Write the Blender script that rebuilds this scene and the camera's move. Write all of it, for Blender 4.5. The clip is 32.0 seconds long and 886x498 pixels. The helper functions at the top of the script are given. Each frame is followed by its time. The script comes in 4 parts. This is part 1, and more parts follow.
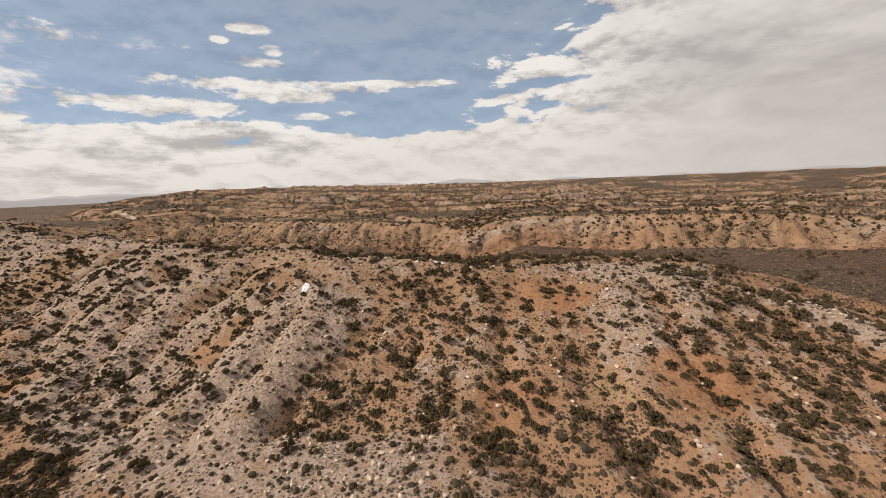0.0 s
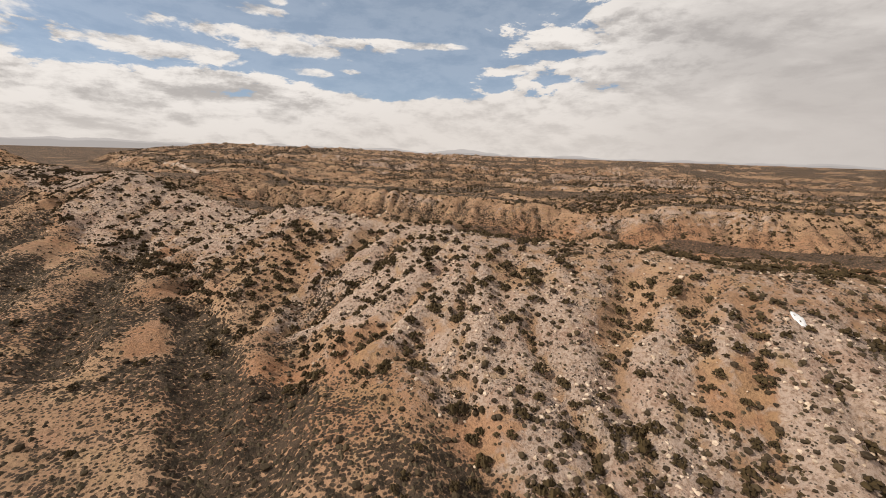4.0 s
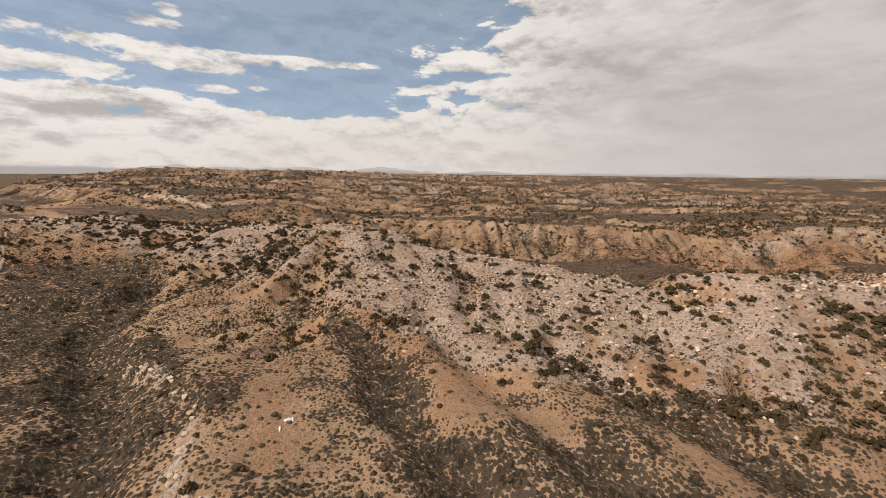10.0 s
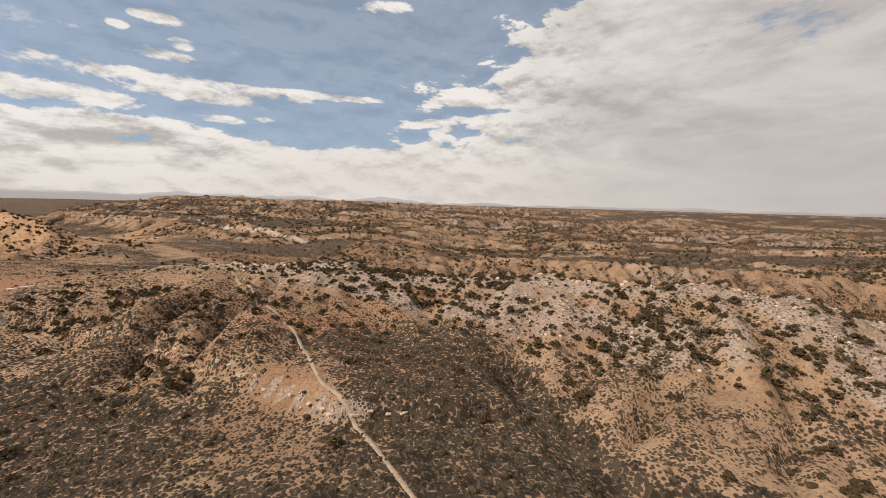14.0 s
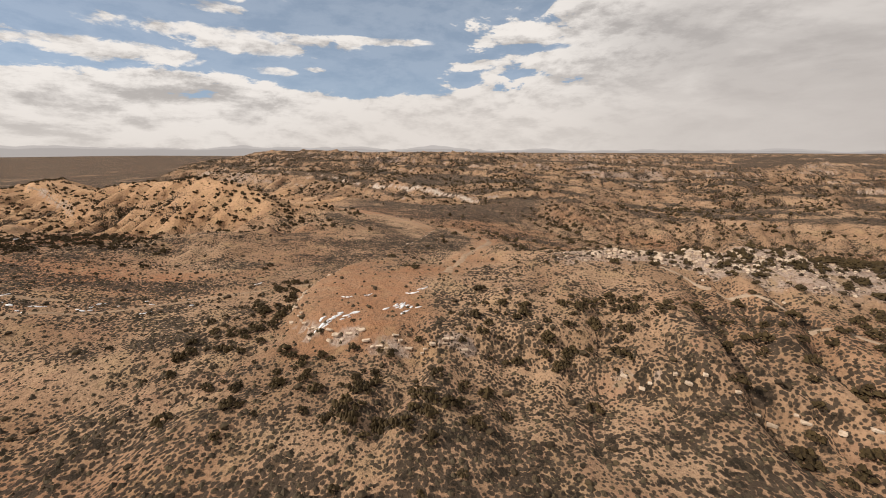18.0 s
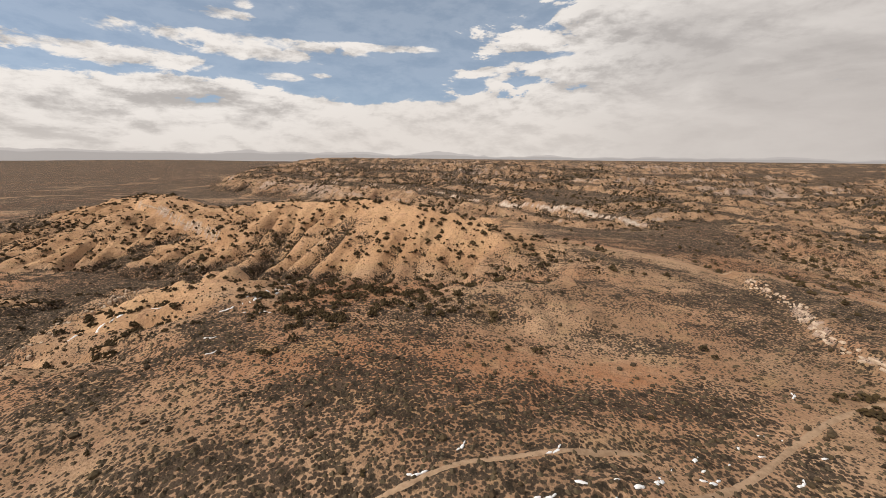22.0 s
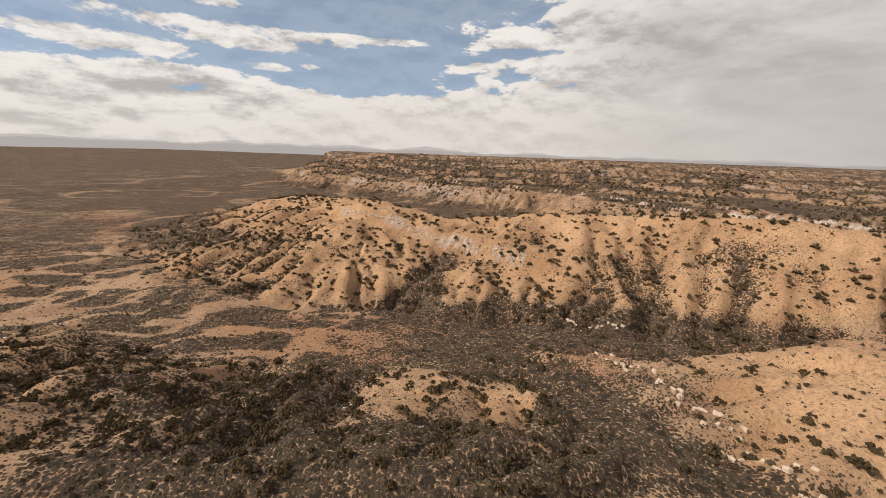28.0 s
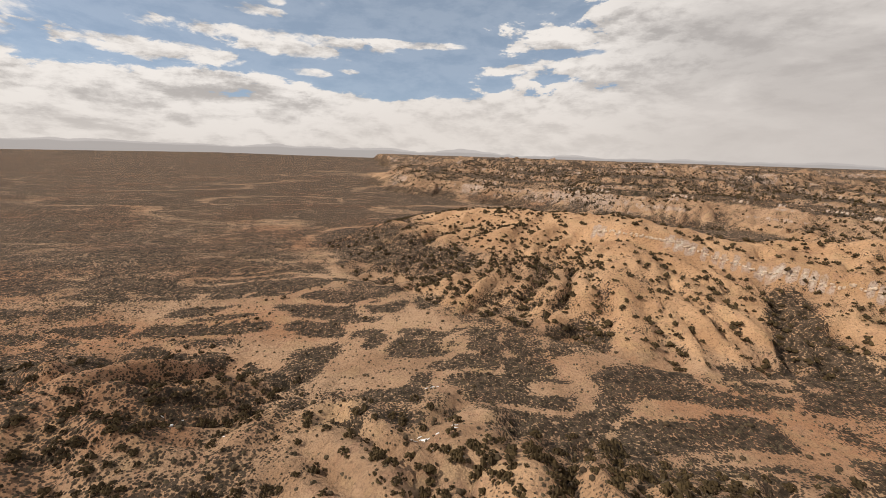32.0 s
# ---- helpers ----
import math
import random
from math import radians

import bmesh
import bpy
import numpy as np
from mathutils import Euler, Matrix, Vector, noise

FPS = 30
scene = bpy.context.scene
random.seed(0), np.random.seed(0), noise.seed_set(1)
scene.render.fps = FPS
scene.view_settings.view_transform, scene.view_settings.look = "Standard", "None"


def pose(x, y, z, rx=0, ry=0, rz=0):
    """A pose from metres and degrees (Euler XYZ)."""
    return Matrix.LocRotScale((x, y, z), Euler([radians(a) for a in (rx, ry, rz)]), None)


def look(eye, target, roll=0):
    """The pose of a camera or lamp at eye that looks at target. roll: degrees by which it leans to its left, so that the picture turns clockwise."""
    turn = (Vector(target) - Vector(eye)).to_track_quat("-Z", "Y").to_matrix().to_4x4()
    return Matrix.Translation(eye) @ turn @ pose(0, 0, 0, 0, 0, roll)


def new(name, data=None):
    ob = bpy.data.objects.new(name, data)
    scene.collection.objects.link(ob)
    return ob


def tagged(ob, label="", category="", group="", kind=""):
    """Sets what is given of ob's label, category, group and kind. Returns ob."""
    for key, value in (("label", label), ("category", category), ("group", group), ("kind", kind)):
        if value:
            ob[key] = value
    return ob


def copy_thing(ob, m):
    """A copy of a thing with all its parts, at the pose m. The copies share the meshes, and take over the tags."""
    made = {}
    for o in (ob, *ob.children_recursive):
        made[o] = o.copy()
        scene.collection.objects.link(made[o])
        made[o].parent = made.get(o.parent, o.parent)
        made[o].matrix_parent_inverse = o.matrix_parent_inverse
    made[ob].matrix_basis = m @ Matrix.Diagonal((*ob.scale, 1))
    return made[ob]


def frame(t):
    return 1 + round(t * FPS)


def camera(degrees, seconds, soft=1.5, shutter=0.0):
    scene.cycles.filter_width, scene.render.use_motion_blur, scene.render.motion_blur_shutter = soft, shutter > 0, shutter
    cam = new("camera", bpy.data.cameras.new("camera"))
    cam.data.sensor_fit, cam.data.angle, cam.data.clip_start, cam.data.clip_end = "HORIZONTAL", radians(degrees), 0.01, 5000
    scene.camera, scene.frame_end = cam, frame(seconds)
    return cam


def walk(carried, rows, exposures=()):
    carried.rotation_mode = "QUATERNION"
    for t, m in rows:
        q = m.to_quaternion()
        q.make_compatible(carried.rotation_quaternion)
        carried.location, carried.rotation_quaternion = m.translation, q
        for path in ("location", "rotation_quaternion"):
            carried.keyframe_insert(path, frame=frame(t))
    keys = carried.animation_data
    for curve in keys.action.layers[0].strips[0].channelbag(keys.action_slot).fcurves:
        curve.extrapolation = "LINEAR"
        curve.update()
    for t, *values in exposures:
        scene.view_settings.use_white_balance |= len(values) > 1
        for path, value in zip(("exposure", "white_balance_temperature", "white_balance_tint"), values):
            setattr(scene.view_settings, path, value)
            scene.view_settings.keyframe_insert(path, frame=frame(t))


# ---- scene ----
cam = camera(96.5, 32.0, soft=0.9)
PATH = [
    (0, (0.0, 0.1, 55.2), (-13.23, 97.92, 39.39), -2.29),
    (0.5, (-12.7, 1.3, 55.6), (-25.45, 99.34, 40.67), -1.94),
    (1, (-25.5, 2.6, 55.9), (-37.99, 100.66, 40.73), -1.17),
    (1.5, (-38.0, 3.7, 56.2), (-52.28, 101.39, 40.16), 0.05),
    (2, (-50.3, 4.8, 56.6), (-66.11, 101.70, 37.74), 1.60),
    (2.5, (-62.7, 6.0, 57.1), (-78.57, 102.38, 35.46), 1.83),
    (3, (-75.3, 7.9, 57.6), (-90.27, 104.38, 36.08), 1.95),
    (3.5, (-87.7, 9.7, 58.2), (-101.63, 106.29, 36.36), 2.03),
    (5.5, (-137.4, 21.9, 61.1), (-138.69, 118.19, 34.16), 2.82),
    (6, (-150.1, 24.8, 61.6), (-146.79, 121.57, 36.49), 3.56),
    (6.5, (-163.1, 27.9, 62.1), (-156.47, 124.70, 37.95), 4.13),
    (7, (-176.4, 31.4, 62.5), (-167.69, 127.72, 36.98), 4.44),
    (7.5, (-189.5, 35.4, 62.6), (-182.38, 131.63, 36.42), 4.77),
    (8, (-202.4, 39.5, 62.5), (-197.88, 136.76, 39.75), 2.97),
    (8.5, (-215.1, 43.7, 62.3), (-209.50, 141.53, 42.52), 1.78),
    (9, (-227.9, 48.1, 62.2), (-224.39, 145.76, 40.96), 0.34),
    (9.5, (-240.3, 52.3, 62.3), (-235.37, 150.02, 41.45), 0.11),
    (10, (-252.6, 56.9, 62.3), (-245.90, 154.89, 43.71), 0.72),
    (10.5, (-264.9, 61.4, 62.7), (-253.68, 158.47, 41.67), 0.68),
    (11, (-277.4, 66.0, 63.1), (-263.64, 161.82, 38.19), -0.10),
    (11.5, (-289.7, 70.5, 63.4), (-277.29, 167.80, 44.13), 1.27),
    (12, (-302.0, 75.1, 63.6), (-289.24, 173.39, 50.44), 3.33),
    (12.5, (-314.3, 79.6, 63.7), (-301.29, 178.21, 53.74), 3.36),
    (13, (-326.6, 84.0, 63.8), (-315.63, 182.98, 55.32), 3.12),
    (13.5, (-338.3, 88.5, 63.9), (-328.54, 187.57, 54.44), 2.65),
    (14, (-350.3, 93.0, 64.1), (-343.45, 192.19, 53.02), 1.62),
    (14.5, (-362.4, 98.1, 64.3), (-357.83, 197.18, 51.61), 1.11),
    (15, (-374.4, 103.1, 64.4), (-374.10, 201.83, 48.63), 0.18),
    (15.5, (-386.5, 107.8, 64.6), (-390.39, 205.85, 45.22), -0.75),
    (17.5, (-438.2, 125.2, 66.2), (-440.25, 222.89, 44.78), 0.56),
    (18, (-452.0, 129.4, 66.9), (-457.93, 226.32, 43.07), 0.18),
    (18.5, (-465.9, 133.4, 67.4), (-471.65, 230.70, 44.97), -0.50),
    (19, (-480.0, 137.3, 68.1), (-483.14, 234.37, 44.23), -1.07),
    (19.5, (-494.2, 141.1, 69.0), (-492.81, 238.61, 46.84), -0.98),
    (20, (-508.3, 144.8, 69.9), (-507.17, 241.96, 46.39), -0.27),
    (20.5, (-522.3, 148.4, 70.7), (-526.71, 245.31, 46.59), 0.29),
    (21, (-536.5, 151.9, 71.6), (-542.30, 248.76, 47.63), 0.31),
    (21.5, (-551.1, 155.7, 72.5), (-557.12, 252.86, 49.51), 0.41),
    (22, (-565.4, 159.3, 73.3), (-572.11, 256.55, 50.83), 0.65),
    (22.5, (-579.4, 162.5, 73.9), (-586.98, 259.42, 50.68), 0.95),
    (23, (-593.9, 166.1, 74.4), (-602.20, 262.97, 50.81), 1.61),
    (23.5, (-609.1, 170.1, 74.5), (-618.86, 266.84, 51.23), 2.10),
    (24, (-623.7, 173.8, 74.3), (-631.82, 270.83, 51.59), 2.45),
    (24.5, (-638.1, 177.6, 73.8), (-643.83, 274.85, 51.26), 2.77),
    (25, (-652.5, 181.1, 73.3), (-658.13, 279.14, 54.18), 2.94),
    (25.5, (-667.3, 184.9, 72.6), (-672.64, 283.34, 55.92), 2.65),
    (27.5, (-723.8, 198.7, 72.4), (-726.16, 296.47, 51.52), 2.35),
    (28, (-738.0, 201.8, 72.5), (-741.51, 298.91, 49.09), 2.00),
    (28.5, (-752.5, 205.1, 72.3), (-758.83, 302.50, 50.51), 1.68),
    (29, (-767.0, 208.3, 71.9), (-773.40, 305.41, 48.79), 2.78),
    (29.5, (-781.8, 211.7, 71.7), (-791.28, 307.45, 44.46), 3.58),
    (30, (-796.4, 215.0, 71.6), (-805.11, 311.27, 46.08), 2.96),
    (30.5, (-811.0, 218.2, 71.7), (-819.64, 315.05, 48.31), 2.51),
    (31, (-825.6, 221.3, 71.7), (-835.16, 318.38, 49.53), 2.33),
    (31.5, (-840.3, 224.8, 71.8), (-850.58, 321.66, 49.07), 2.31),
    (32, (-854.6, 228.2, 71.6), (-866.53, 324.71, 48.46), 1.89),
]
walk(cam, [(t, look(eye, target, roll)) for t, eye, target, roll in PATH])

# ------------------------------------------------------------------ light
SUN_AZ = radians(255)      # clockwise from +y, where the sun stands
SUN_EL = radians(40)
scene.view_settings.exposure = 0.0

world = bpy.data.worlds.new("sky")
scene.world = world
world.use_nodes = True


class Nodes:
    """Short hand for building node trees."""

    def __init__(self, tree):
        self.tree = tree
        tree.nodes.clear()

    def add(self, kind, **props):
        node = self.tree.nodes.new(kind)
        for key, value in props.items():
            setattr(node, key, value)
        return node

    def link(self, a, b):
        self.tree.links.new(a, b)

    def put(self, socket, value):
        if isinstance(value, bpy.types.NodeSocket):
            self.tree.links.new(value, socket)
        else:
            socket.default_value = value

    def math(self, op, a, b=0.0, c=0.0, clamp=False):
        node = self.add("ShaderNodeMath", operation=op, use_clamp=clamp)
        for s, v in zip(node.inputs, (a, b, c)):
            self.put(s, v)
        return node.outputs[0]

    def ramp(self, value, lo, hi, a=0.0, b=1.0):
        node = self.add("ShaderNodeMapRange", interpolation_type="SMOOTHSTEP")
        for s, v in zip(node.inputs, (value, lo, hi, a, b)):
            self.put(s, v)
        return node.outputs[0]

    def mix(self, fac, a, b, blend="MIX"):
        node = self.add("ShaderNodeMix", data_type="RGBA", blend_type=blend)
        self.put(node.inputs[0], fac)
        for s, v in ((node.inputs[6], a), (node.inputs[7], b)):
            self.put(s, (*v, 1.0) if isinstance(v, tuple) and len(v) == 3 else v)
        return node.outputs[2]

    def noise(self, vec, scale, detail=4.0, rough=0.55, warp=0.0):
        node = self.add("ShaderNodeTexNoise")
        self.put(node.inputs["Vector"], vec)
        for key, v in (("Scale", scale), ("Detail", detail), ("Roughness", rough), ("Distortion", warp)):
            node.inputs[key].default_value = v
        return node.outputs["Fac"]

    def scaled(self, vec, x, y, z):
        node = self.add("ShaderNodeMapping")
        self.put(node.inputs["Vector"], vec)
        node.inputs["Scale"].default_value = (x, y, z)
        return node.outputs[0]


def build_sky():
    n = Nodes(world.node_tree)
    out, back = n.add("ShaderNodeOutputWorld"), n.add("ShaderNodeBackground")
    sky = n.add("ShaderNodeTexSky", sky_type="NISHITA", sun_disc=False, sun_elevation=SUN_EL, sun_rotation=SUN_AZ,
                altitude=1800, air_density=0.8, dust_density=1.2, ozone_density=1.5)
    way = n.add("ShaderNodeTexCoord").outputs["Generated"]
    sep = n.add("ShaderNodeSeparateXYZ")
    n.link(way, sep.inputs[0])
    x, y, z = sep.outputs
    up = n.math("MAXIMUM", z, 0.0)
    turn = n.math("ARCTAN2", x, y)
    tall = n.math("ARCSINE", z)

    def streak(az, el, wide, high, lift):
        """A long flat cloud at a bearing and a height above the horizon, in degrees."""
        a = n.math("DIVIDE", n.math("SUBTRACT", turn, radians(az)), radians(wide))
        b = n.math("DIVIDE", n.math("SUBTRACT", tall, radians(el)), radians(high))
        r = n.math("ADD", n.math("ADD", n.math("MULTIPLY", a, a), n.math("MULTIPLY", b, b)), n.math("MULTIPLY", n.math("SUBTRACT", wisp, 0.5), 4.2))
        return n.math("MULTIPLY", n.ramp(r, 0.0, 2.2, 1.0, 0.0), lift)

    def dome(lift):
        """Bearing and height on the sky, seen a little higher by lift."""
        node = n.add("ShaderNodeCombineXYZ")
        n.put(node.inputs[0], turn)
        n.put(node.inputs[1], n.math("MULTIPLY", n.math("ADD", tall, lift), 2.6))
        return node.outputs[0]

    wisp = n.noise(dome(0.0), 17.0, 4.0, 0.6, 0.4)

    def heap(lift):
        at = dome(lift)
        return n.math("ADD", n.math("MULTIPLY", n.noise(at, 4.2, 7.0, 0.62, 0.3), 0.72), n.math("MULTIPLY", n.noise(at, 13.0, 6.0, 0.65, 0.2), 0.34))

    # streaks in a blue gap to the -x side, a cloud bank to the +x side with a slanting rim, haze low down
    body, higher = heap(0.0), heap(0.022)
    rough = n.math("SUBTRACT", body, 0.53)
    rim = n.math("ADD", n.math("MULTIPLY", n.math("MAXIMUM", n.math("SUBTRACT", tall, radians(14)), 0.0), 1.4), n.math("MULTIPLY", rough, -1.1))
    side = n.ramp(n.math("SUBTRACT", turn, rim), radians(-3), radians(9), 0.0, 0.36)
    low = n.ramp(n.math("ADD", tall, n.math("MULTIPLY", rough, -0.14)), radians(6.3), radians(8.9), 0.4, 0.0)
    left = n.ramp(turn, radians(-50), radians(-60), 0.0, 0.2)
    cover = n.math("ADD", n.math("ADD", n.math("MULTIPLY", rough, 0.9), n.math("ADD", side, 0.40)), n.math("ADD", low, left))
    for spot_at in ((-29, 13.1, 12, 0.9, 0.24), (-13, 13.7, 8, 0.45, 0.22), (-27, 11.9, 6.5, 0.7, 0.26), (-42, 10.3, 8, 1.0, 0.28), (-31, 19.2, 2.6, 0.6, 0.28), (-34.5, 17.8, 1.0, 0.4, 0.24),
                    (-31.5, 15.7, 2.8, 0.6, 0.26), (-29, 17.2, 1.4, 0.6, 0.2), (-5, 24.6, 3.4, 0.7, 0.24), (-25.5, 9.7, 3.0, 0.5, 0.24), (-20.5, 10.1, 1.4, 0.35, 0.24), (-37.5, 7.8, 4.5, 1.0, 0.16),
                    (-54, 14, 6, 3.0, 0.13), (-55, 9, 6, 1.6, 0.12), (-44, 16.5, 6, 0.8, 0.14), (4, 11.0, 6, 0.7, 0.2), (7, 12.9, 6, 0.45, -0.2), (9, 10.0, 4, 0.5, -0.12), (50, 22, 12, 5.0, -0.16), (16, 16, 5, 0.8, -0.1)):
        cover = n.math("ADD", cover, streak(*spot_at))
    cloud = n.ramp(cover, 0.50, 0.64, 0.15, 1.0)
    shade = n.ramp(n.math("SUBTRACT", body, higher), -0.13, 0.07)
    veil = n.ramp(x, 0.1, 0.5)
    soft = n.ramp(n.noise(dome(0.0), 2.6, 6.0, 0.6, 0.5), 0.4, 0.6)
    shade = n.math("ADD", n.math("MULTIPLY", shade, n.math("SUBTRACT", 1.0, n.math("MULTIPLY", veil, 0.65))), n.math("MULTIPLY", soft, n.math("MULTIPLY", veil, 0.65)))
    white = n.mix(shade, (3.9, 3.65, 3.5), (7.6, 7.15, 6.75))
    white = n.mix(n.ramp(x, 0.1, 0.75, 0.0, 0.6), white, (4.1, 3.75, 3.55))
    haze = n.ramp(n.math("ADD", up, n.ramp(x, -0.6, -0.1, 0.08, 0.0)), 0.03, 0.24, 1.0, 0.0)
    white = n.mix(n.math("MULTIPLY", haze, 0.72), white, n.mix(n.ramp(x, 0.1, 0.7), (6.2, 5.65, 5.2), (4.9, 4.45, 4.15)))
    sky_blue = n.mix(0.55, sky.outputs[0], (2.7, 3.5, 4.3))
    col = n.mix(cloud, sky_blue, white)
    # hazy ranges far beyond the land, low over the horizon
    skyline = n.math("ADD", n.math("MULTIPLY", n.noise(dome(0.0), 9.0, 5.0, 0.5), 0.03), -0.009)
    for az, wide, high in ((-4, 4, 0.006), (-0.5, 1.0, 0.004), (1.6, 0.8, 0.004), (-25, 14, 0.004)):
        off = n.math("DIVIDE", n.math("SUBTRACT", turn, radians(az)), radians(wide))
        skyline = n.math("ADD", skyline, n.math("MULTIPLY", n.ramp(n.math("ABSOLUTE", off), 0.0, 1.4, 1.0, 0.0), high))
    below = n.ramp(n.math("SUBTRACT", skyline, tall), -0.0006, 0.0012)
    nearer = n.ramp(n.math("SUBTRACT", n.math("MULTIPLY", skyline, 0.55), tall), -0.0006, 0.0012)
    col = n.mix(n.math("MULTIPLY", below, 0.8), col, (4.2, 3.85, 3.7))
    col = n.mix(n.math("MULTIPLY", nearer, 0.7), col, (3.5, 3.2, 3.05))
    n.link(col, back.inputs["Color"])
    back.inputs["Strength"].default_value = 0.116
    n.link(back.outputs[0], out.inputs[0])


build_sky()

sun = new("sun", bpy.data.lights.new("sun", "SUN"))
sun.data.energy, sun.data.angle, sun.data.color = 3.75, radians(0.8), (1.0, 0.90, 0.77)
sun.matrix_world = look((math.sin(SUN_AZ) * math.cos(SUN_EL) * 500, math.cos(SUN_AZ) * math.cos(SUN_EL) * 500, math.sin(SUN_EL) * 500), (0, 0, 0))

# ------------------------------------------------------------------ the lie of the land


def lattice(ix, iy, seed):
    h = (ix.astype(np.int64) * 374761393 + iy.astype(np.int64) * 668265263 + seed * 1442695041) & 0x7FFFFFFF
    h = ((h ^ (h >> 13)) * 1274126177) & 0x7FFFFFFF
    return ((h ^ (h >> 16)) & 0xFFFF) / 65535.0


def value_noise(x, y, seed=0):
    ix, iy = np.floor(x), np.floor(y)
    fx, fy = x - ix, y - iy
    fx, fy = fx * fx * fx * (fx * (fx * 6 - 15) + 10), fy * fy * fy * (fy * (fy * 6 - 15) + 10)
    a, b = lattice(ix, iy, seed), lattice(ix + 1, iy, seed)
    c, d = lattice(ix, iy + 1, seed), lattice(ix + 1, iy + 1, seed)
    return (a + (b - a) * fx) * (1 - fy) + (c + (d - c) * fx) * fy


def fbm(x, y, octaves=4, seed=0):
    total, amp, size = 0.0, 0.5, 0.0
    for k in range(octaves):
        total = total + amp * value_noise(x * 2**k + 17.3 * k, y * 2**k - 9.1 * k, seed + k)
        size += amp
        amp *= 0.5
    return total / size


def step(a, b, v):
    f = np.clip((v - a) / (b - a), 0, 1)
    return f * f * (3 - 2 * f)


def mound(x, y, cx, cy, height, radius):
    return height * np.exp(-((x - cx) ** 2 + (y - cy) ** 2) / (2.0 * radius * radius))


def hills(x, y):
    """The near hills, benches and valley floors."""
    h = np.full(np.broadcast(x, y).shape, 6.0)
    h += mound(x, y, -419, 209, 27.8, 240)
    h += mound(x, y, -820, 560, 7.2, 75)
    h += mound(x, y, -1, 104, 12.4, 75)
    h += mound(x, y, -124, 156, 14.8, 30)
    h += mound(x, y, -655, 445, 15.4, 48)
    h += mound(x, y, -741, 355, -11.7, 48)
    h += mound(x, y, -880, 161, 12.1, 130)
    h += mound(x, y, -469, 596, 19.6, 75)
    h += mound(x, y, -871, 371, -5.8, 48)
    h += mound(x, y, -33, 369, -10.3, 130)
    h += mound(x, y, -247, 196, 10.2, 30)
    h += mound(x, y, -401, 247, 9.9, 30)
    h += mound(x, y, -589, 230, 8.2, 48)
    h += mound(x, y, -170, 165, 5.7, 17)
    h += mound(x, y, -67, 62, -8.4, 30)
    h += mound(x, y, -300, 430, -14.5, 75)
    h += mound(x, y, -50, 900, 4.4, 240)
    h += mound(x, y, -300, 234, 8.4, 30)
    h += mound(x, y, -468, 224, 5.5, 30)
    h += mound(x, y, -750, 463, 11.5, 48)
    h += mound(x, y, -76, 126, 5.5, 30)
    h += mound(x, y, -569, 375, 4.2, 30)
    h += mound(x, y, -1250, 1600, 20.0, 240)
    h += mound(x, y, -179, 544, 8.3, 75)
    h += mound(x, y, -209, 190, 8.2, 17)
    h += mound(x, y, 250, 1600, 14.8, 240)
    h += mound(x, y, 14, 454, 9.7, 48)
    h += mound(x, y, -561, 326, -4.2, 17)
    h += mound(x, y, -500, 1600, 14.2, 240)
    h += mound(x, y, -722, 697, -7.9, 75)
    h += mound(x, y, -647, 296, 4.3, 17)
    h += mound(x, y, 63, 92, 10.9, 30)
    h += mound(x, y, -299, 157, -4.5, 30)
    h += mound(x, y, -680, 402, -4.5, 17)
    h += mound(x, y, -897, 535, 12.2, 30)
    h += mound(x, y, -1850, 1600, 21.5, 240)
    h += mound(x, y, -950, 274, 4.4, 17)
    h += mound(x, y, -1660, 350, -9.0, 240)
    h += mound(x, y, -1110, 414, 9.1, 75)
    h += mound(x, y, -230, 330, -11.6, 48)
    h += mound(x, y, -816, 255, 7.9, 30)
    h += mound(x, y, -1, 104, 5.8, 17)
    h += mound(x, y, -825, 483, 7.1, 30)
    h += mound(x, y, 700, 1600, 19.2, 240)
    h += mound(x, y, -728, 258, 5.2, 17)
    h += mound(x, y, -662, 350, -4.9, 17)
    h += mound(x, y, -361, 248, 4.7, 17)
    h += mound(x, y, 74, 223, -5.5, 75)
    h += mound(x, y, -824, 314, -5.9, 30)
    h += mound(x, y, -360, 360, -7.4, 48)
    h += mound(x, y, -682, 265, -0.8, 17)
    h += mound(x, y, -238, 158, -2.1, 17)
    h += mound(x, y, -37, 99, 3.8, 17)
    h += mound(x, y, -331, 209, -2.8, 17)
    h += mound(x, y, -950, 1200, 9.9, 240)
    h += mound(x, y, -1000, 640, -5.6, 75)
    h += mound(x, y, -632, 379, -3.5, 17)
    h += mound(x, y, -110, 290, -6.4, 48)
    h += mound(x, y, -1700, 1200, 12.8, 240)
    h += mound(x, y, -885, 473, 4.4, 30)
    h += mound(x, y, -541, 206, 4.0, 17)
    h += mound(x, y, -616, 268, 2.6, 17)
    h += mound(x, y, -22, 67, -3.9, 17)
    h += mound(x, y, -580, 334, -5.1, 17)
    h += mound(x, y, -980, 365, -1.7, 48)
    h += mound(x, y, 700, 1200, 10.8, 240)
    h += mound(x, y, -560, 480, -4.1, 17)
    h += mound(x, y, -700, 3, -9.1, 130)
    h += mound(x, y, -103, 119, 6.2, 17)
    h += mound(x, y, -53, 134, 4.2, 17)
    h += mound(x, y, -50, 1600, 15.1, 240)
    h += mound(x, y, -507, 349, 2.6, 17)
    h += mound(x, y, -533, 321, -4.8, 17)
    h += mound(x, y, -537, 299, 5.2, 17)
    h += mound(x, y, -737, 432, -3.6, 17)
    h += mound(x, y, -301, 195, -2.1, 17)
    h += mound(x, y, -165, 82, 1.0, 17)
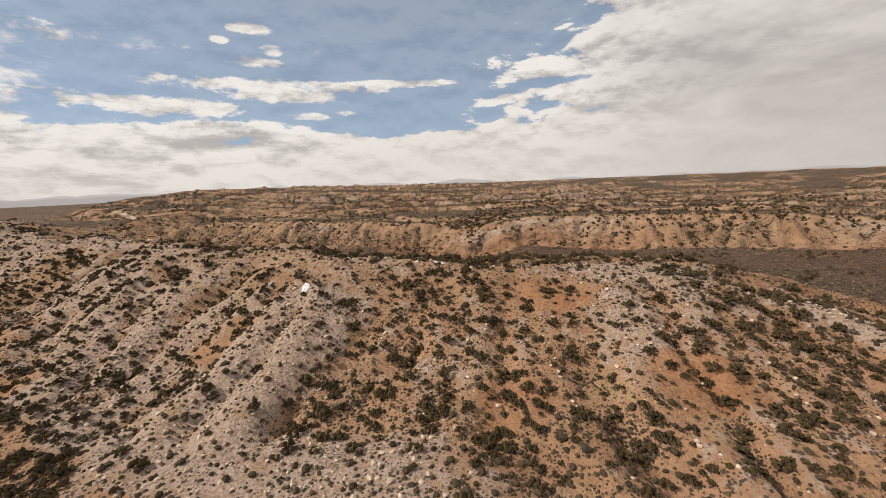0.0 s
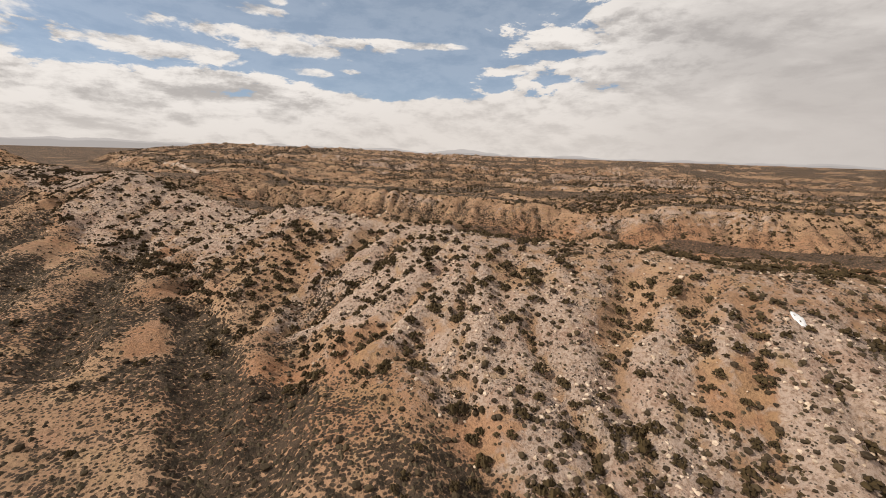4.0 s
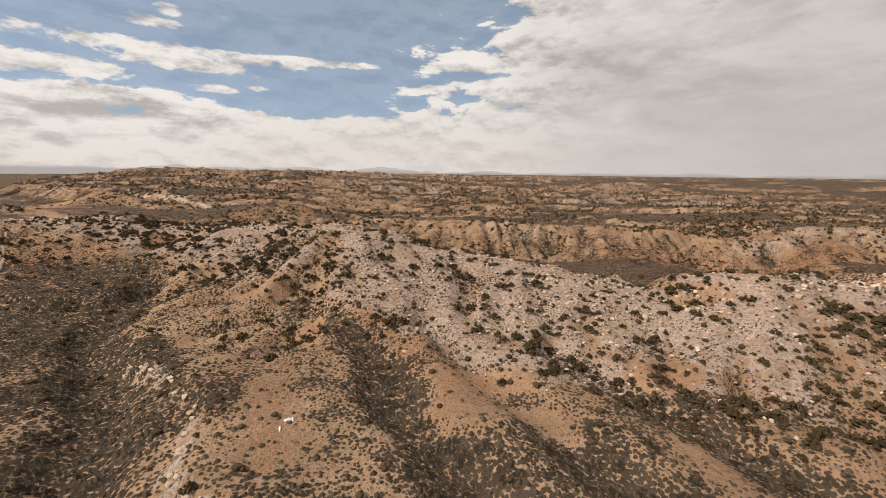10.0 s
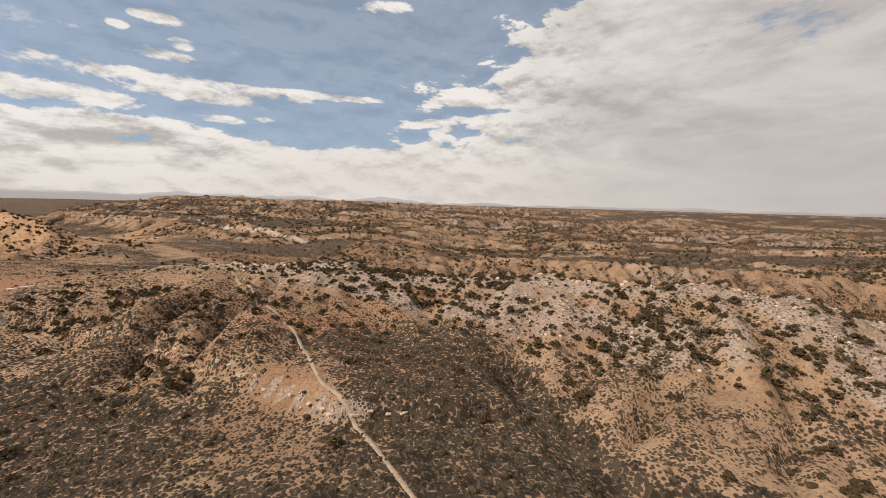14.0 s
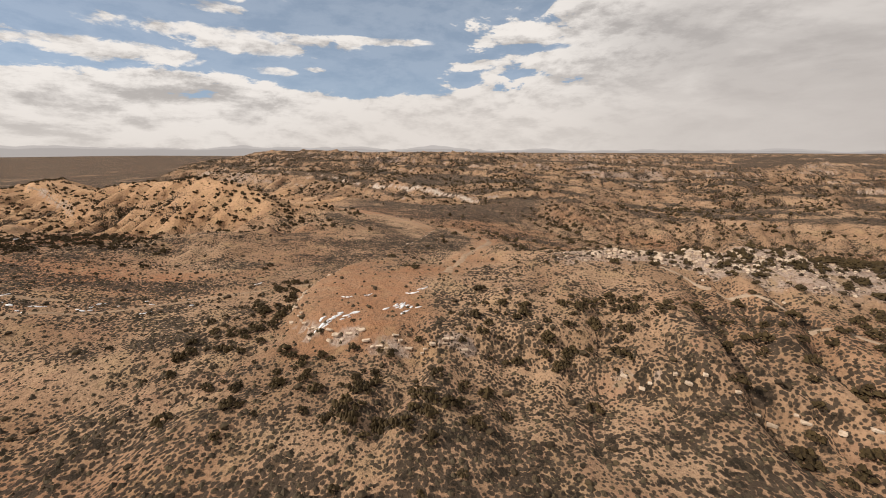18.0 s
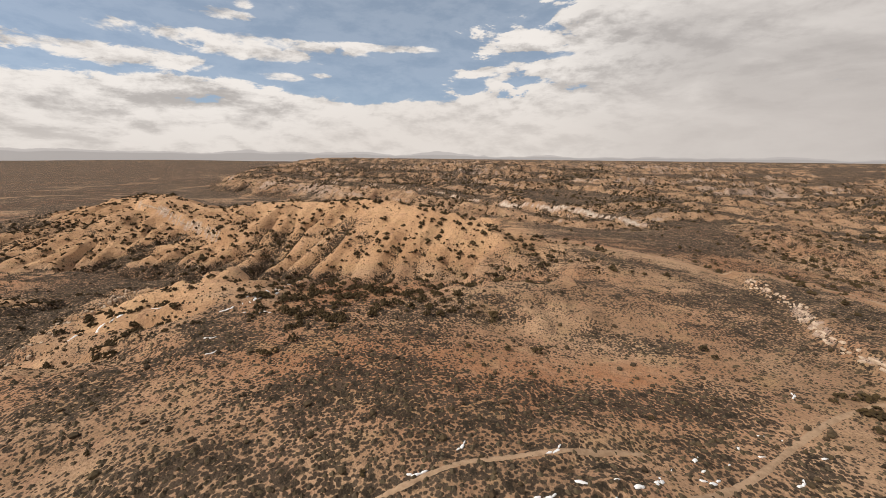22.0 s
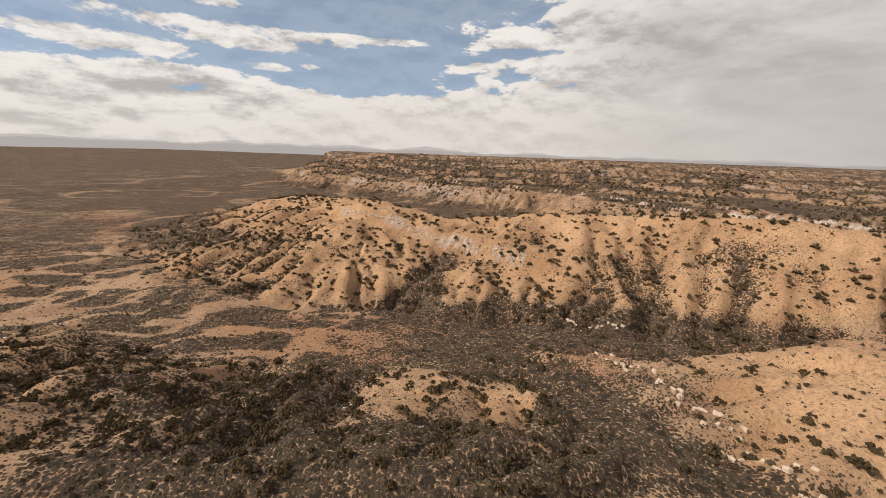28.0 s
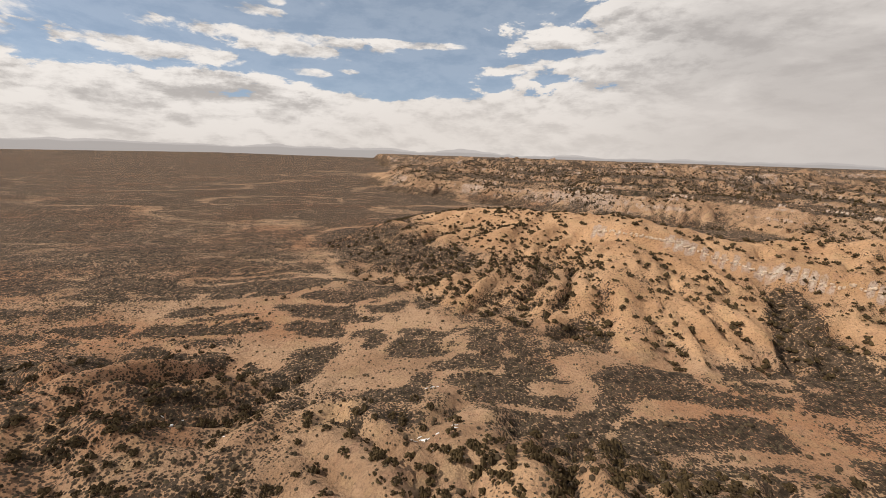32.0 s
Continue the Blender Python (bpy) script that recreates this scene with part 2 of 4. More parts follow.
    h += mound(x, y, -267, 211, 4.2, 17)
    h += mound(x, y, 3, 394, 3.0, 17)
    h += mound(x, y, -1420, 700, -5.6, 240)
    h += mound(x, y, -857, 502, 2.4, 17)
    h += mound(x, y, -130, 126, -3.4, 17)
    h += mound(x, y, -166, 123, 1.3, 17)
    h += mound(x, y, -956, 538, 2.7, 17)
    h += mound(x, y, -338, 507, 2.6, 17)
    h += mound(x, y, 201, 399, 2.2, 48)
    h += mound(x, y, -916, 354, -1.8, 17)
    h += mound(x, y, -533, 266, -2.4, 17)
    h += mound(x, y, -800, 1600, 12.6, 240)
    h += mound(x, y, -350, 1200, 8.3, 240)
    h += mound(x, y, -324, 247, 3.2, 17)
    h += mound(x, y, -163, 164, 5.5, 17)
    h += mound(x, y, -420, 370, -3.0, 17)
    h += mound(x, y, -829, 504, 2.8, 17)
    h += mound(x, y, -850, 255, 7.0, 30)
    h += mound(x, y, -763, 258, 3.1, 17)
    h += mound(x, y, -950, 274, 7.9, 30)
    h += mound(x, y, -22, 395, -3.7, 17)
    h += mound(x, y, -639, 282, 3.0, 17)
    h += mound(x, y, -876, 304, 1.8, 17)
    h += mound(x, y, -574, 361, 4.1, 17)
    h += mound(x, y, -537, 376, 2.4, 17)
    h += mound(x, y, 37, 101, 2.8, 17)
    h += mound(x, y, -383, 167, -2.2, 17)
    h += mound(x, y, -670, 413, -3.4, 17)
    h += mound(x, y, 200, 250, -2.5, 17)
    h += mound(x, y, -120, 400, -5.2, 48)
    h += mound(x, y, -40, 250, -4.2, 48)
    h += mound(x, y, -199, 147, -1.4, 17)
    h += mound(x, y, -86, 77, -2.3, 17)
    h += mound(x, y, -320, 176, -1.9, 17)
    h += mound(x, y, -432, 491, -1.8, 17)
    return h


DRIFT_X = [-8.1, -13.6, 6.4, 6.0, 5.8, 8.7, 1.0, 10.4, -21.9, 17.7, 14.7, 7.4, 3.4, 3.6, 21.4]
DRIFT_Y = [-1.4, -0.3, 26.1, 14.0, 6.1, 2.2, -3.9, -8.3, -5.1, 15.8, 20.9, 2.9, -21.1, 20.7, 6.8]


def bend(x, y):
    """From the straightened plan, in which the near hills are drawn, to the ground."""
    x, y = np.asarray(x, float), np.asarray(y, float)
    u = (np.clip(x, -1065, 110) + 440) / 650
    waves = [1.0, u]
    while len(waves) < 7:
        waves.append(2 * u * waves[-1] - waves[-2])
    v = (np.clip(y, 30, 470) - 250) / 200
    dx, dy, at = 0.0, 0.0, 0
    for j, count in enumerate((7, 5, 3)):
        for k in range(count):
            b = waves[k] * (1.0, v, v * v)[j]
            dx, dy, at = dx + DRIFT_X[at] * b, dy + DRIFT_Y[at] * b, at + 1
    return x + dx, y + dy


def plan(x, y):
    """From the ground back to the plan."""
    px, py = x, y
    for _ in range(5):
        bx, by = bend(px, py)
        px, py = px + 0.9 * (x - bx), py + 0.9 * (y - by)
    return px, py


def ridged(x, y, seed):
    return 1 - np.abs(value_noise(x, y, seed) * 2 - 1)


FRONT = [(700, 120), (420, 225), (250, 280), (130, 312), (-30, 330), (-110, 338), (-190, 362), (-300, 392), (-400, 442), (-480, 440), (-560, 490), (-640, 560), (-740, 625), (-850, 735), (-960, 810), (-1040, 930), (-1090, 1180), (-1250, 1700)]


def beyond(x, y, line):
    """How far past a line a place lies, on its far side; below zero on the near side."""
    best, side = np.full(np.broadcast(x, y).shape, 1e9), 0.0
    for (ax, ay), (bx, by) in zip(line, line[1:]):
        dx, dy = bx - ax, by - ay
        t = np.clip(((x - ax) * dx + (y - ay) * dy) / (dx * dx + dy * dy), 0, 1)
        px, py = x - ax - t * dx, y - ay - t * dy
        d = np.hypot(px, py)
        s = np.sign(dy * px - dx * py)
        side = np.where(d < best - 1e-6, s, side)
        best = np.minimum(best, d)
    return best * side


def far_depth(x, y):
    return beyond(x + 60 * (fbm(x / 120, y / 120, 3, 35) - 0.5), y + 60 * (fbm(x / 120, y / 120, 3, 36) - 0.5), FRONT)


def far_land(x, y):
    """Benches and badlands that climb to a mesa, which breaks off to a low plain on the -x side."""
    d = far_depth(x, y)
    wob = (fbm(x / 300, y / 300, 4, 31) - 0.5) * 90
    up = np.interp(d + wob * step(40, 160, d), [-400, -60, -6, 36, 90, 170, 260, 420, 900, 1800, 4200], [12, 16, 20, 30, 34, 42, 50, 53, 56, 57, 60])
    u, v = x * 0.92 + y * 0.39 + wob * 0.3, y * 0.92 - x * 0.39 + wob * 0.3
    crest = 0.6 * ridged(u / 260, v / 70, 7) ** 1.5 + 0.4 * ridged(u / 110, v / 36, 8)
    h = up + (crest - 0.42) * 17 * step(10, 120, d) * (1 - 0.6 * step(400, 900, d))
    h = h + 5 * (fbm(x / 300, y / 120, 3, 33) - 0.5) * step(-900, -1100, x)
    tier = h + 4 * (fbm(x / 90, y / 90, 3, 37) - 0.5)
    cell = tier / 7 - np.floor(tier / 7)
    benches = np.floor(tier / 7) * 7 + 7 * step(0.3, 0.65, cell)
    return h + (benches - tier) * 0.6 * step(-20, 40, d)


def shelf(x, y, line, width, drop, reach):
    """A rock ledge along a line of places: the ground behind it stands higher by drop."""
    best, side = np.full(np.broadcast(x, y).shape, 1e9), 0.0
    for (ax, ay), (bx, by) in zip(line, line[1:]):
        dx, dy = bx - ax, by - ay
        t = np.clip(((x - ax) * dx + (y - ay) * dy) / (dx * dx + dy * dy), 0, 1)
        px, py = x - ax - t * dx, y - ay - t * dy
        d = np.hypot(px, py)
        s = np.sign(dx * py - dy * px)
        side = np.where(d < best, s, side)
        best = np.minimum(best, d)
    near = best * side
    return drop * (step(-width, width, near) - 0.5) * np.exp(-(best / reach) ** 2)


WHITE_BAND = [(-440, 437), (-477, 457), (-532, 490), (-558, 516), (-590, 552), (-626, 591), (-657, 609), (-694, 635), (-741, 665), (-800, 730)]


BADLAND_CREST = [(-490, 332, 34), (-520, 345, 37), (-559, 369, 38), (-596, 391, 40), (-630, 423, 40), (-665, 438, 39), (-703, 447, 37), (-740, 466, 33), (-786, 468, 35), (-815, 488, 35), (-857, 500, 32), (-905, 532, 28), (-955, 545, 18), (-1000, 560, 7)]
BAY = [(-754, 350), (-759, 384), (-750, 408)]
VALLEY = [(-742, 350), (-700, 346), (-665, 341), (-630, 336), (-595, 336), (-560, 335)]


def badland(x, y):
    """The tan hill: a crest with a broad spurred front and a short back."""
    best, tall, side = np.full(np.broadcast(x, y).shape, 1e9), 0.0, 0.0
    for (ax, ay, az), (bx, by, bz) in zip(BADLAND_CREST, BADLAND_CREST[1:]):
        dx, dy = bx - ax, by - ay
        t = np.clip(((x - ax) * dx + (y - ay) * dy) / (dx * dx + dy * dy), 0, 1)
        px, py = x - ax - t * dx, y - ay - t * dy
        d = np.hypot(px, py)
        tall = np.where(d < best, az + (bz - az) * t, tall)
        side = np.where(d < best, dx * py - dy * px, side)
        best = np.minimum(best, d)
    reach = np.where(side > 0, 92 + 26 * (value_noise(x / 40, y / 300, 71) - 0.5) + 0.12 * np.maximum(-640 - x, 0), 60.0)
    f = np.clip(1 - best / reach, 0, 1)
    return 8.5 + (tall - 8.5) * (0.75 * f + 0.25 * f * f * (3 - 2 * f))


def off_line(x, y, line):
    best = np.full(np.broadcast(x, y).shape, 1e9)
    for (ax, ay), (bx, by) in zip(line, line[1:]):
        t = np.clip(((x - ax) * (bx - ax) + (y - ay) * (by - ay)) / ((bx - ax) ** 2 + (by - ay) ** 2), 0, 1)
        best = np.minimum(best, np.hypot(x - ax - t * (bx - ax), y - ay - t * (by - ay)))
    return best


def mends(x, y):
    """Rises and hollows of the wider land."""
    h = np.zeros(np.broadcast(x, y).shape)
    h += mound(x, y, -836, 720, 12.8, 280)
    h += mound(x, y, 360, 669, -16.7, 280)
    h += mound(x, y, 28, 61, 3.0, 280)
    h += mound(x, y, -558, 192, -1.3, 280)
    h += mound(x, y, 360, 669, -6.1, 280)
    h += mound(x, y, -549, 749, 2.7, 280)
    h += mound(x, y, 141, 252, 7.8, 140)
    h += mound(x, y, -49, 631, -9.5, 140)
    h += mound(x, y, -484, 186, -1.8, 140)
    h += mound(x, y, -485, 465, 3.2, 140)
    h += mound(x, y, -975, 1116, 10.3, 140)
    h += mound(x, y, 287, 444, -5.8, 140)
    h += mound(x, y, -868, 767, -4.0, 140)
    h += mound(x, y, -975, 1116, 7.1, 140)
    h += mound(x, y, -356, 634, -3.1, 140)
    h += mound(x, y, 141, 252, 2.5, 140)
    h += mound(x, y, -509, 190, -0.8, 140)
    h += mound(x, y, -469, 461, 1.9, 140)
    h += mound(x, y, -157, 453, -5.2, 75)
    h += mound(x, y, -484, 186, -2.0, 75)
    h += mound(x, y, -302, 198, 2.5, 75)
    h += mound(x, y, -914, 284, -2.6, 75)
    h += mound(x, y, -176, 79, -1.9, 75)
    h += mound(x, y, 14, 166, 3.4, 75)
    h += mound(x, y, 28, 61, -3.1, 75)
    h += mound(x, y, 14, 166, 3.3, 75)
    h += mound(x, y, -367, 404, 3.6, 75)
    h += mound(x, y, -261, 484, -5.0, 75)
    h += mound(x, y, 28, 61, -2.0, 75)
    h += mound(x, y, -539, 342, 2.5, 75)
    h += mound(x, y, -523, 481, -3.0, 75)
    h += mound(x, y, -367, 404, 3.0, 75)
    h += mound(x, y, -445, 193, -1.4, 75)
    h += mound(x, y, -853, 775, -4.0, 75)
    h += mound(x, y, -823, 381, 1.4, 75)
    h += mound(x, y, 14, 166, 2.3, 75)
    h += mound(x, y, 28, 61, -4.1, 40)
    h += mound(x, y, -45, 85, 3.2, 40)
    h += mound(x, y, -745, 413, -3.7, 40)
    h += mound(x, y, -29, 328, -5.5, 40)
    h += mound(x, y, -261, 484, -5.9, 40)
    h += mound(x, y, -367, 404, 4.6, 40)
    h += mound(x, y, -161, 73, -2.2, 40)
    h += mound(x, y, -177, 154, 2.4, 40)
    h += mound(x, y, -469, 461, -3.6, 40)
    h += mound(x, y, -103, 325, 4.2, 40)
    h += mound(x, y, -914, 284, -2.9, 40)
    h += mound(x, y, -823, 381, 2.6, 40)
    h += mound(x, y, -591, 373, 4.3, 40)
    h += mound(x, y, 28, 61, -2.4, 40)
    h += mound(x, y, -276, 187, 2.1, 40)
    h += mound(x, y, -304, 423, -2.9, 40)
    h += mound(x, y, -194, 388, 3.6, 40)
    h += mound(x, y, -356, 634, -4.7, 40)
    h += mound(x, y, -738, 290, 2.3, 40)
    h += mound(x, y, -662, 572, 3.3, 40)
    h += mound(x, y, -367, 404, 6.4, 22)
    h += mound(x, y, 20, 293, 5.6, 22)
    h += mound(x, y, -29, 328, -5.5, 22)
    h += mound(x, y, -644, 335, -4.8, 22)
    h += mound(x, y, -687, 248, -3.1, 22)
    h += mound(x, y, -136, 90, -2.8, 22)
    h += mound(x, y, -103, 325, 4.3, 22)
    h += mound(x, y, -97, 61, 3.3, 22)
    h += mound(x, y, -92, 360, -3.7, 22)
    h += mound(x, y, -340, 445, -3.7, 22)
    h += mound(x, y, -591, 373, 3.3, 22)
    h += mound(x, y, 76, 726, 4.4, 22)
    h += mound(x, y, -45, 85, 2.1, 22)
    h += mound(x, y, -232, 165, -2.7, 22)
    h += mound(x, y, -284, 154, 2.1, 22)
    h += mound(x, y, -714, 798, 3.9, 22)
    return h


def base(x, y):
    wx, wy = x, y
    x, y = plan(x, y)
    near = hills(x, y)
    d = far_depth(wx, wy)
    f = np.maximum(step(-35, 12, d), step(-1050, -1250, wx))
    f = np.maximum(f, step(200, 360, wx))
    basin = step(-660, -720, x) * step(240, 300, y)
    lifted = 8.5 + 1.3 * np.logaddexp(0, (near - 11.5) / 1.3) * 1.22
    near = near + (lifted - near) * basin
    keep = step(-515, -560, x) * step(300, 345, y)
    near = near + (np.maximum(near * 0.35 + 0.65 * np.minimum(near, 12), badland(x, y)) - near) * keep
    bay = np.exp(-(off_line(x, y, BAY) / 10) ** 2)
    near = near + np.minimum(np.interp(y, [350, 420], [8.5, 20]) - near, 0) * bay * 0.85
    dale = np.exp(-(off_line(x, y, VALLEY) / 13) ** 2)
    near = near + np.minimum(np.interp(x, [-720, -560], [8.5, 19]) - near, 0) * dale * 0.9
    return near + (far_land(wx, wy) - near) * f + mends(wx, wy)


def gradient(x, y, here):
    e = 7.0
    return (base(x + e, y) - here) / e, (base(x, y + e) - here) / e


def gullies(x, y, gx, gy, size=1.0):
    """Rills that run down the slope: 0 on the spurs, 1 in the bottoms."""
    turn = np.arctan2(gy, gx)
    wx = x + size * (16 * (value_noise(x / (45 * size), y / (45 * size), 3) - 0.5) + 4 * (value_noise(x / (11 * size), y / (11 * size), 13) - 0.5))
    wy = y + size * (16 * (value_noise(x / (45 * size), y / (45 * size), 4) - 0.5) + 4 * (value_noise(x / (11 * size), y / (11 * size), 14) - 0.5))
    wx, wy = wx / size, wy / size
    total, weight = 0.0, 1e-6
    for k in range(10):
        a = math.pi * k / 10
        w = np.maximum(np.cos(2 * (turn - a)), 0) ** 8
        along, across = wx * math.cos(a) + wy * math.sin(a), -wx * math.sin(a) + wy * math.cos(a)
        n = 0.52 * ridged(across / 8.2, along / 95, 11 + k) + 0.36 * ridged(across / 4.6, along / 36, 51 + k) + 0.12 * ridged(across / 22, along / 150, 71 + k)
        total, weight = total + w * n, weight + w
    return total / weight


LEDGE_A = [(-418, 203), (-408, 198), (-398, 196), (-386, 187), (-378, 184), (-370, 179), (-362, 174), (-354, 169), (-342, 171)]
LEDGE_B = [(-455, 330), (-461, 298), (-472, 268), (-476, 246), (-478, 228), (-476, 217), (-468, 209), (-455, 206), (-440, 208)]
LEDGE_D = [(-302, 144), (-288, 135), (-280, 127), (-276, 113), (-269, 106), (-264, 101), (-259, 96)]
LEDGE_C = [(-826, 464), (-812, 456), (-790, 446), (-775, 440), (-758, 430), (-742, 424), (-724, 408), (-709, 398)]


CREST_X = [-480, -401, -361, -324, -300, -267, -229, -168, -134, -90, -53, 2, 63, 200]
CREST_Y = [262, 250, 250, 248, 236, 212, 190, 167, 148, 138, 132, 106, 94, 60]
TOE_Y = [255, 238, 222, 206, 190, 160, 138, 112, 88, 62, 45, 20, 10, 0]


APRON_WASHES = [[(-246, 160), (-228, 126), (-219, 109), (-205, 85)], [(-218, 152), (-203, 124), (-191, 102), (-178, 80)], [(-163, 104), (-149, 88), (-140, 72)],
                [(-140, 117), (-138, 100), (-133, 80), (-126, 58)], [(-275, 173), (-260, 150), (-252, 132), (-243, 116), (-232, 92)],
                [(-325, 190), (-315, 155), (-304, 143), (-293, 125), (-280, 100)], [(-188, 134), (-161, 97), (-146, 77), (-132, 55)], [(-108, 92), (-100, 70), (-92, 50)]]


def apron_ribs(x, y):
    """Shallow washes between the ribs below the first ridge: 1 in a wash."""
    w = 7 * (fbm(x / 16, y / 16, 3, 81) - 0.5)
    return np.maximum.reduce([1 - step(1.5, 7.0, off_line(x + w, y - w, line)) for line in APRON_WASHES])


def front_face(x, y):
    """1 on the long pale face of the first ridge."""
    return step(-440, -400, x) * step(-9, 9, y - np.interp(x, CREST_X, TOE_Y)) * (1 - step(2, 14, y - np.interp(x, CREST_X, CREST_Y)))


def shaped(x, y):
    """Height, slope and how deep in a gully, without the finest bumps."""
    here = base(x, y)
    gx, gy = gradient(x, y, here)
    slope = np.hypot(gx, gy)
    s = step(0.06, 0.26, slope)
    rill = gullies(x, y, gx, gy)
    px, py = plan(x, y)
    s = s * (1 - 0.75 * np.exp(-(off_line(px, py, LEDGE_C) / 9) ** 2))
    s = s * (1 - 0.8 * np.exp(-(off_line(px, py, [c[:2] for c in BADLAND_CREST]) / 13) ** 2))
    far = step(-10, 30, far_depth(x, y))
    wide = gullies(x, y, gx, gy, 2.2) * far
    h = here - s * (rill ** 1.6 - 0.4) * (11.0 + 2.5 * step(-500, -560, px) * step(330, 350, py)) * (1 - 0.55 * far) * (1 - 0.4 * front_face(px, py)) - s * far * (wide ** 2.4 - 0.36) * 8.0
    h = h + shelf(x, y, WHITE_BAND, 2.0, -3.2, 14)
    x, y = px, py
    rill = np.maximum(rill * (1 - 0.5 * far), wide)
    apron = apron_ribs(x, y)
    h = h - 2.6 * apron
    h = h + shelf(x, y, LEDGE_A, 1.6, 3.0, 22) + shelf(x, y, LEDGE_B, 1.6, 3.4, 26) + shelf(x, y, LEDGE_D, 1.4, 2.6, 12) + shelf(x, y, LEDGE_C, 2.2, 6.0, 16)
    return h, slope, rill * s


def ground_height(x, y):
    h, slope, rill = shaped(x, y)
    s = step(0.07, 0.30, slope)
    return slope, rill, h + (fbm(x / 24, y / 24, 3, 5) - 0.5) * (0.9 + 2.6 * s) + (fbm(x / 6.5, y / 6.5, 2, 9) - 0.5) * (0.3 + 1.5 * s)


def spread(lo, hi, fine_lo, fine_hi, fine, ratio):
    """Grid lines: evenly fine in the middle, growing apart outside."""
    mid = list(np.arange(fine_lo, fine_hi + fine / 2, fine))
    gap, v, below = fine, fine_lo, []
    while v > lo:
        gap *= ratio
        v -= gap
        below.append(v)
    gap, v, above = fine, fine_hi, []
    while v < hi:
        gap *= ratio
        v += gap
        above.append(v)
    return np.array(below[::-1] + mid + above)


GX = spread(-4300, 4300, -1060, 170, 1.95, 1.035)
GY = spread(-1400, 4800, 30, 560, 1.95, 1.016)
XX, YY = np.meshgrid(GX, GY)
SLOPE, RILL, ZZ = ground_height(XX, YY)


def lookup(grid, x, y):
    """A layer of the ground grid at any place, between its lines."""
    i = np.clip(np.searchsorted(GX, x) - 1, 0, len(GX) - 2)
    j = np.clip(np.searchsorted(GY, y) - 1, 0, len(GY) - 2)
    fx, fy = (x - GX[i]) / (GX[i + 1] - GX[i]), (y - GY[j]) / (GY[j + 1] - GY[j])
    return (grid[j, i] * (1 - fx) + grid[j, i + 1] * fx) * (1 - fy) + (grid[j + 1, i] * (1 - fx) + grid[j + 1, i + 1] * fx) * fy


def sample(grid, x, y):
    """The same at a place of the plan."""
    return lookup(grid, *bend(x, y))


def on_ground(x, y):
    return sample(ZZ, x, y)


def mesh_from(name, verts, faces, material, smooth=False):
    me = bpy.data.meshes.new(name)
    verts, faces = np.asarray(verts, np.float32), np.asarray(faces, np.int32)
    k = faces.shape[1]
    me.vertices.add(len(verts))
    me.vertices.foreach_set("co", verts.ravel())
    me.loops.add(faces.size)
    me.loops.foreach_set("vertex_index", faces.ravel())
    me.polygons.add(len(faces))
    me.polygons.foreach_set("loop_start", np.arange(0, faces.size, k, dtype=np.int32))
    me.polygons.foreach_set("use_smooth", np.full(len(faces), smooth))
    me.update(calc_edges=True)
    me.materials.append(material)
    return me


def spot(x, y, cx, cy, rx, ry=None, turn=0.0):
    """1 in a patch of ground, fading at its ragged rim."""
    c, n = math.cos(turn), math.sin(turn)
    px, py = (x - cx) * c + (y - cy) * n, -(x - cx) * n + (y - cy) * c
    d = np.hypot(px / rx, py / (ry or rx)) + 1.3 * (fbm(x / 11, y / 11, 4, 77) - 0.5)
    return 1 - step(0.55, 1.15, d)


TRAIL = [(-399, 238), (-389, 223), (-380, 211), (-370, 199), (-364, 188), (-359, 177), (-354, 171), (-349, 164), (-343, 153), (-337, 141), (-331, 127), (-325, 112), (-319, 96)]
TWO_TRACK = [(-622, 196), (-600, 202), (-576, 205), (-559, 207.5), (-548, 206), (-538, 205), (-525, 213), (-515, 219), (-502, 229), (-491, 236), (-476, 241)]
SIDE_TRACK = [(-566, 207), (-559, 211), (-553, 214.5), (-547, 216), (-540, 218), (-528, 221)]
RIDGE_ROAD = [(-447, 240), (-443, 262), (-436, 290), (-432, 316), (-445, 336), (-459, 354), (-480, 374), (-506, 398), (-545, 412), (-585, 424), (-620, 436)]
WASH = [(-765, 348), (-735, 332), (-712, 310), (-700, 292), (-690, 272), (-680, 254), (-672, 238), (-665, 215)]


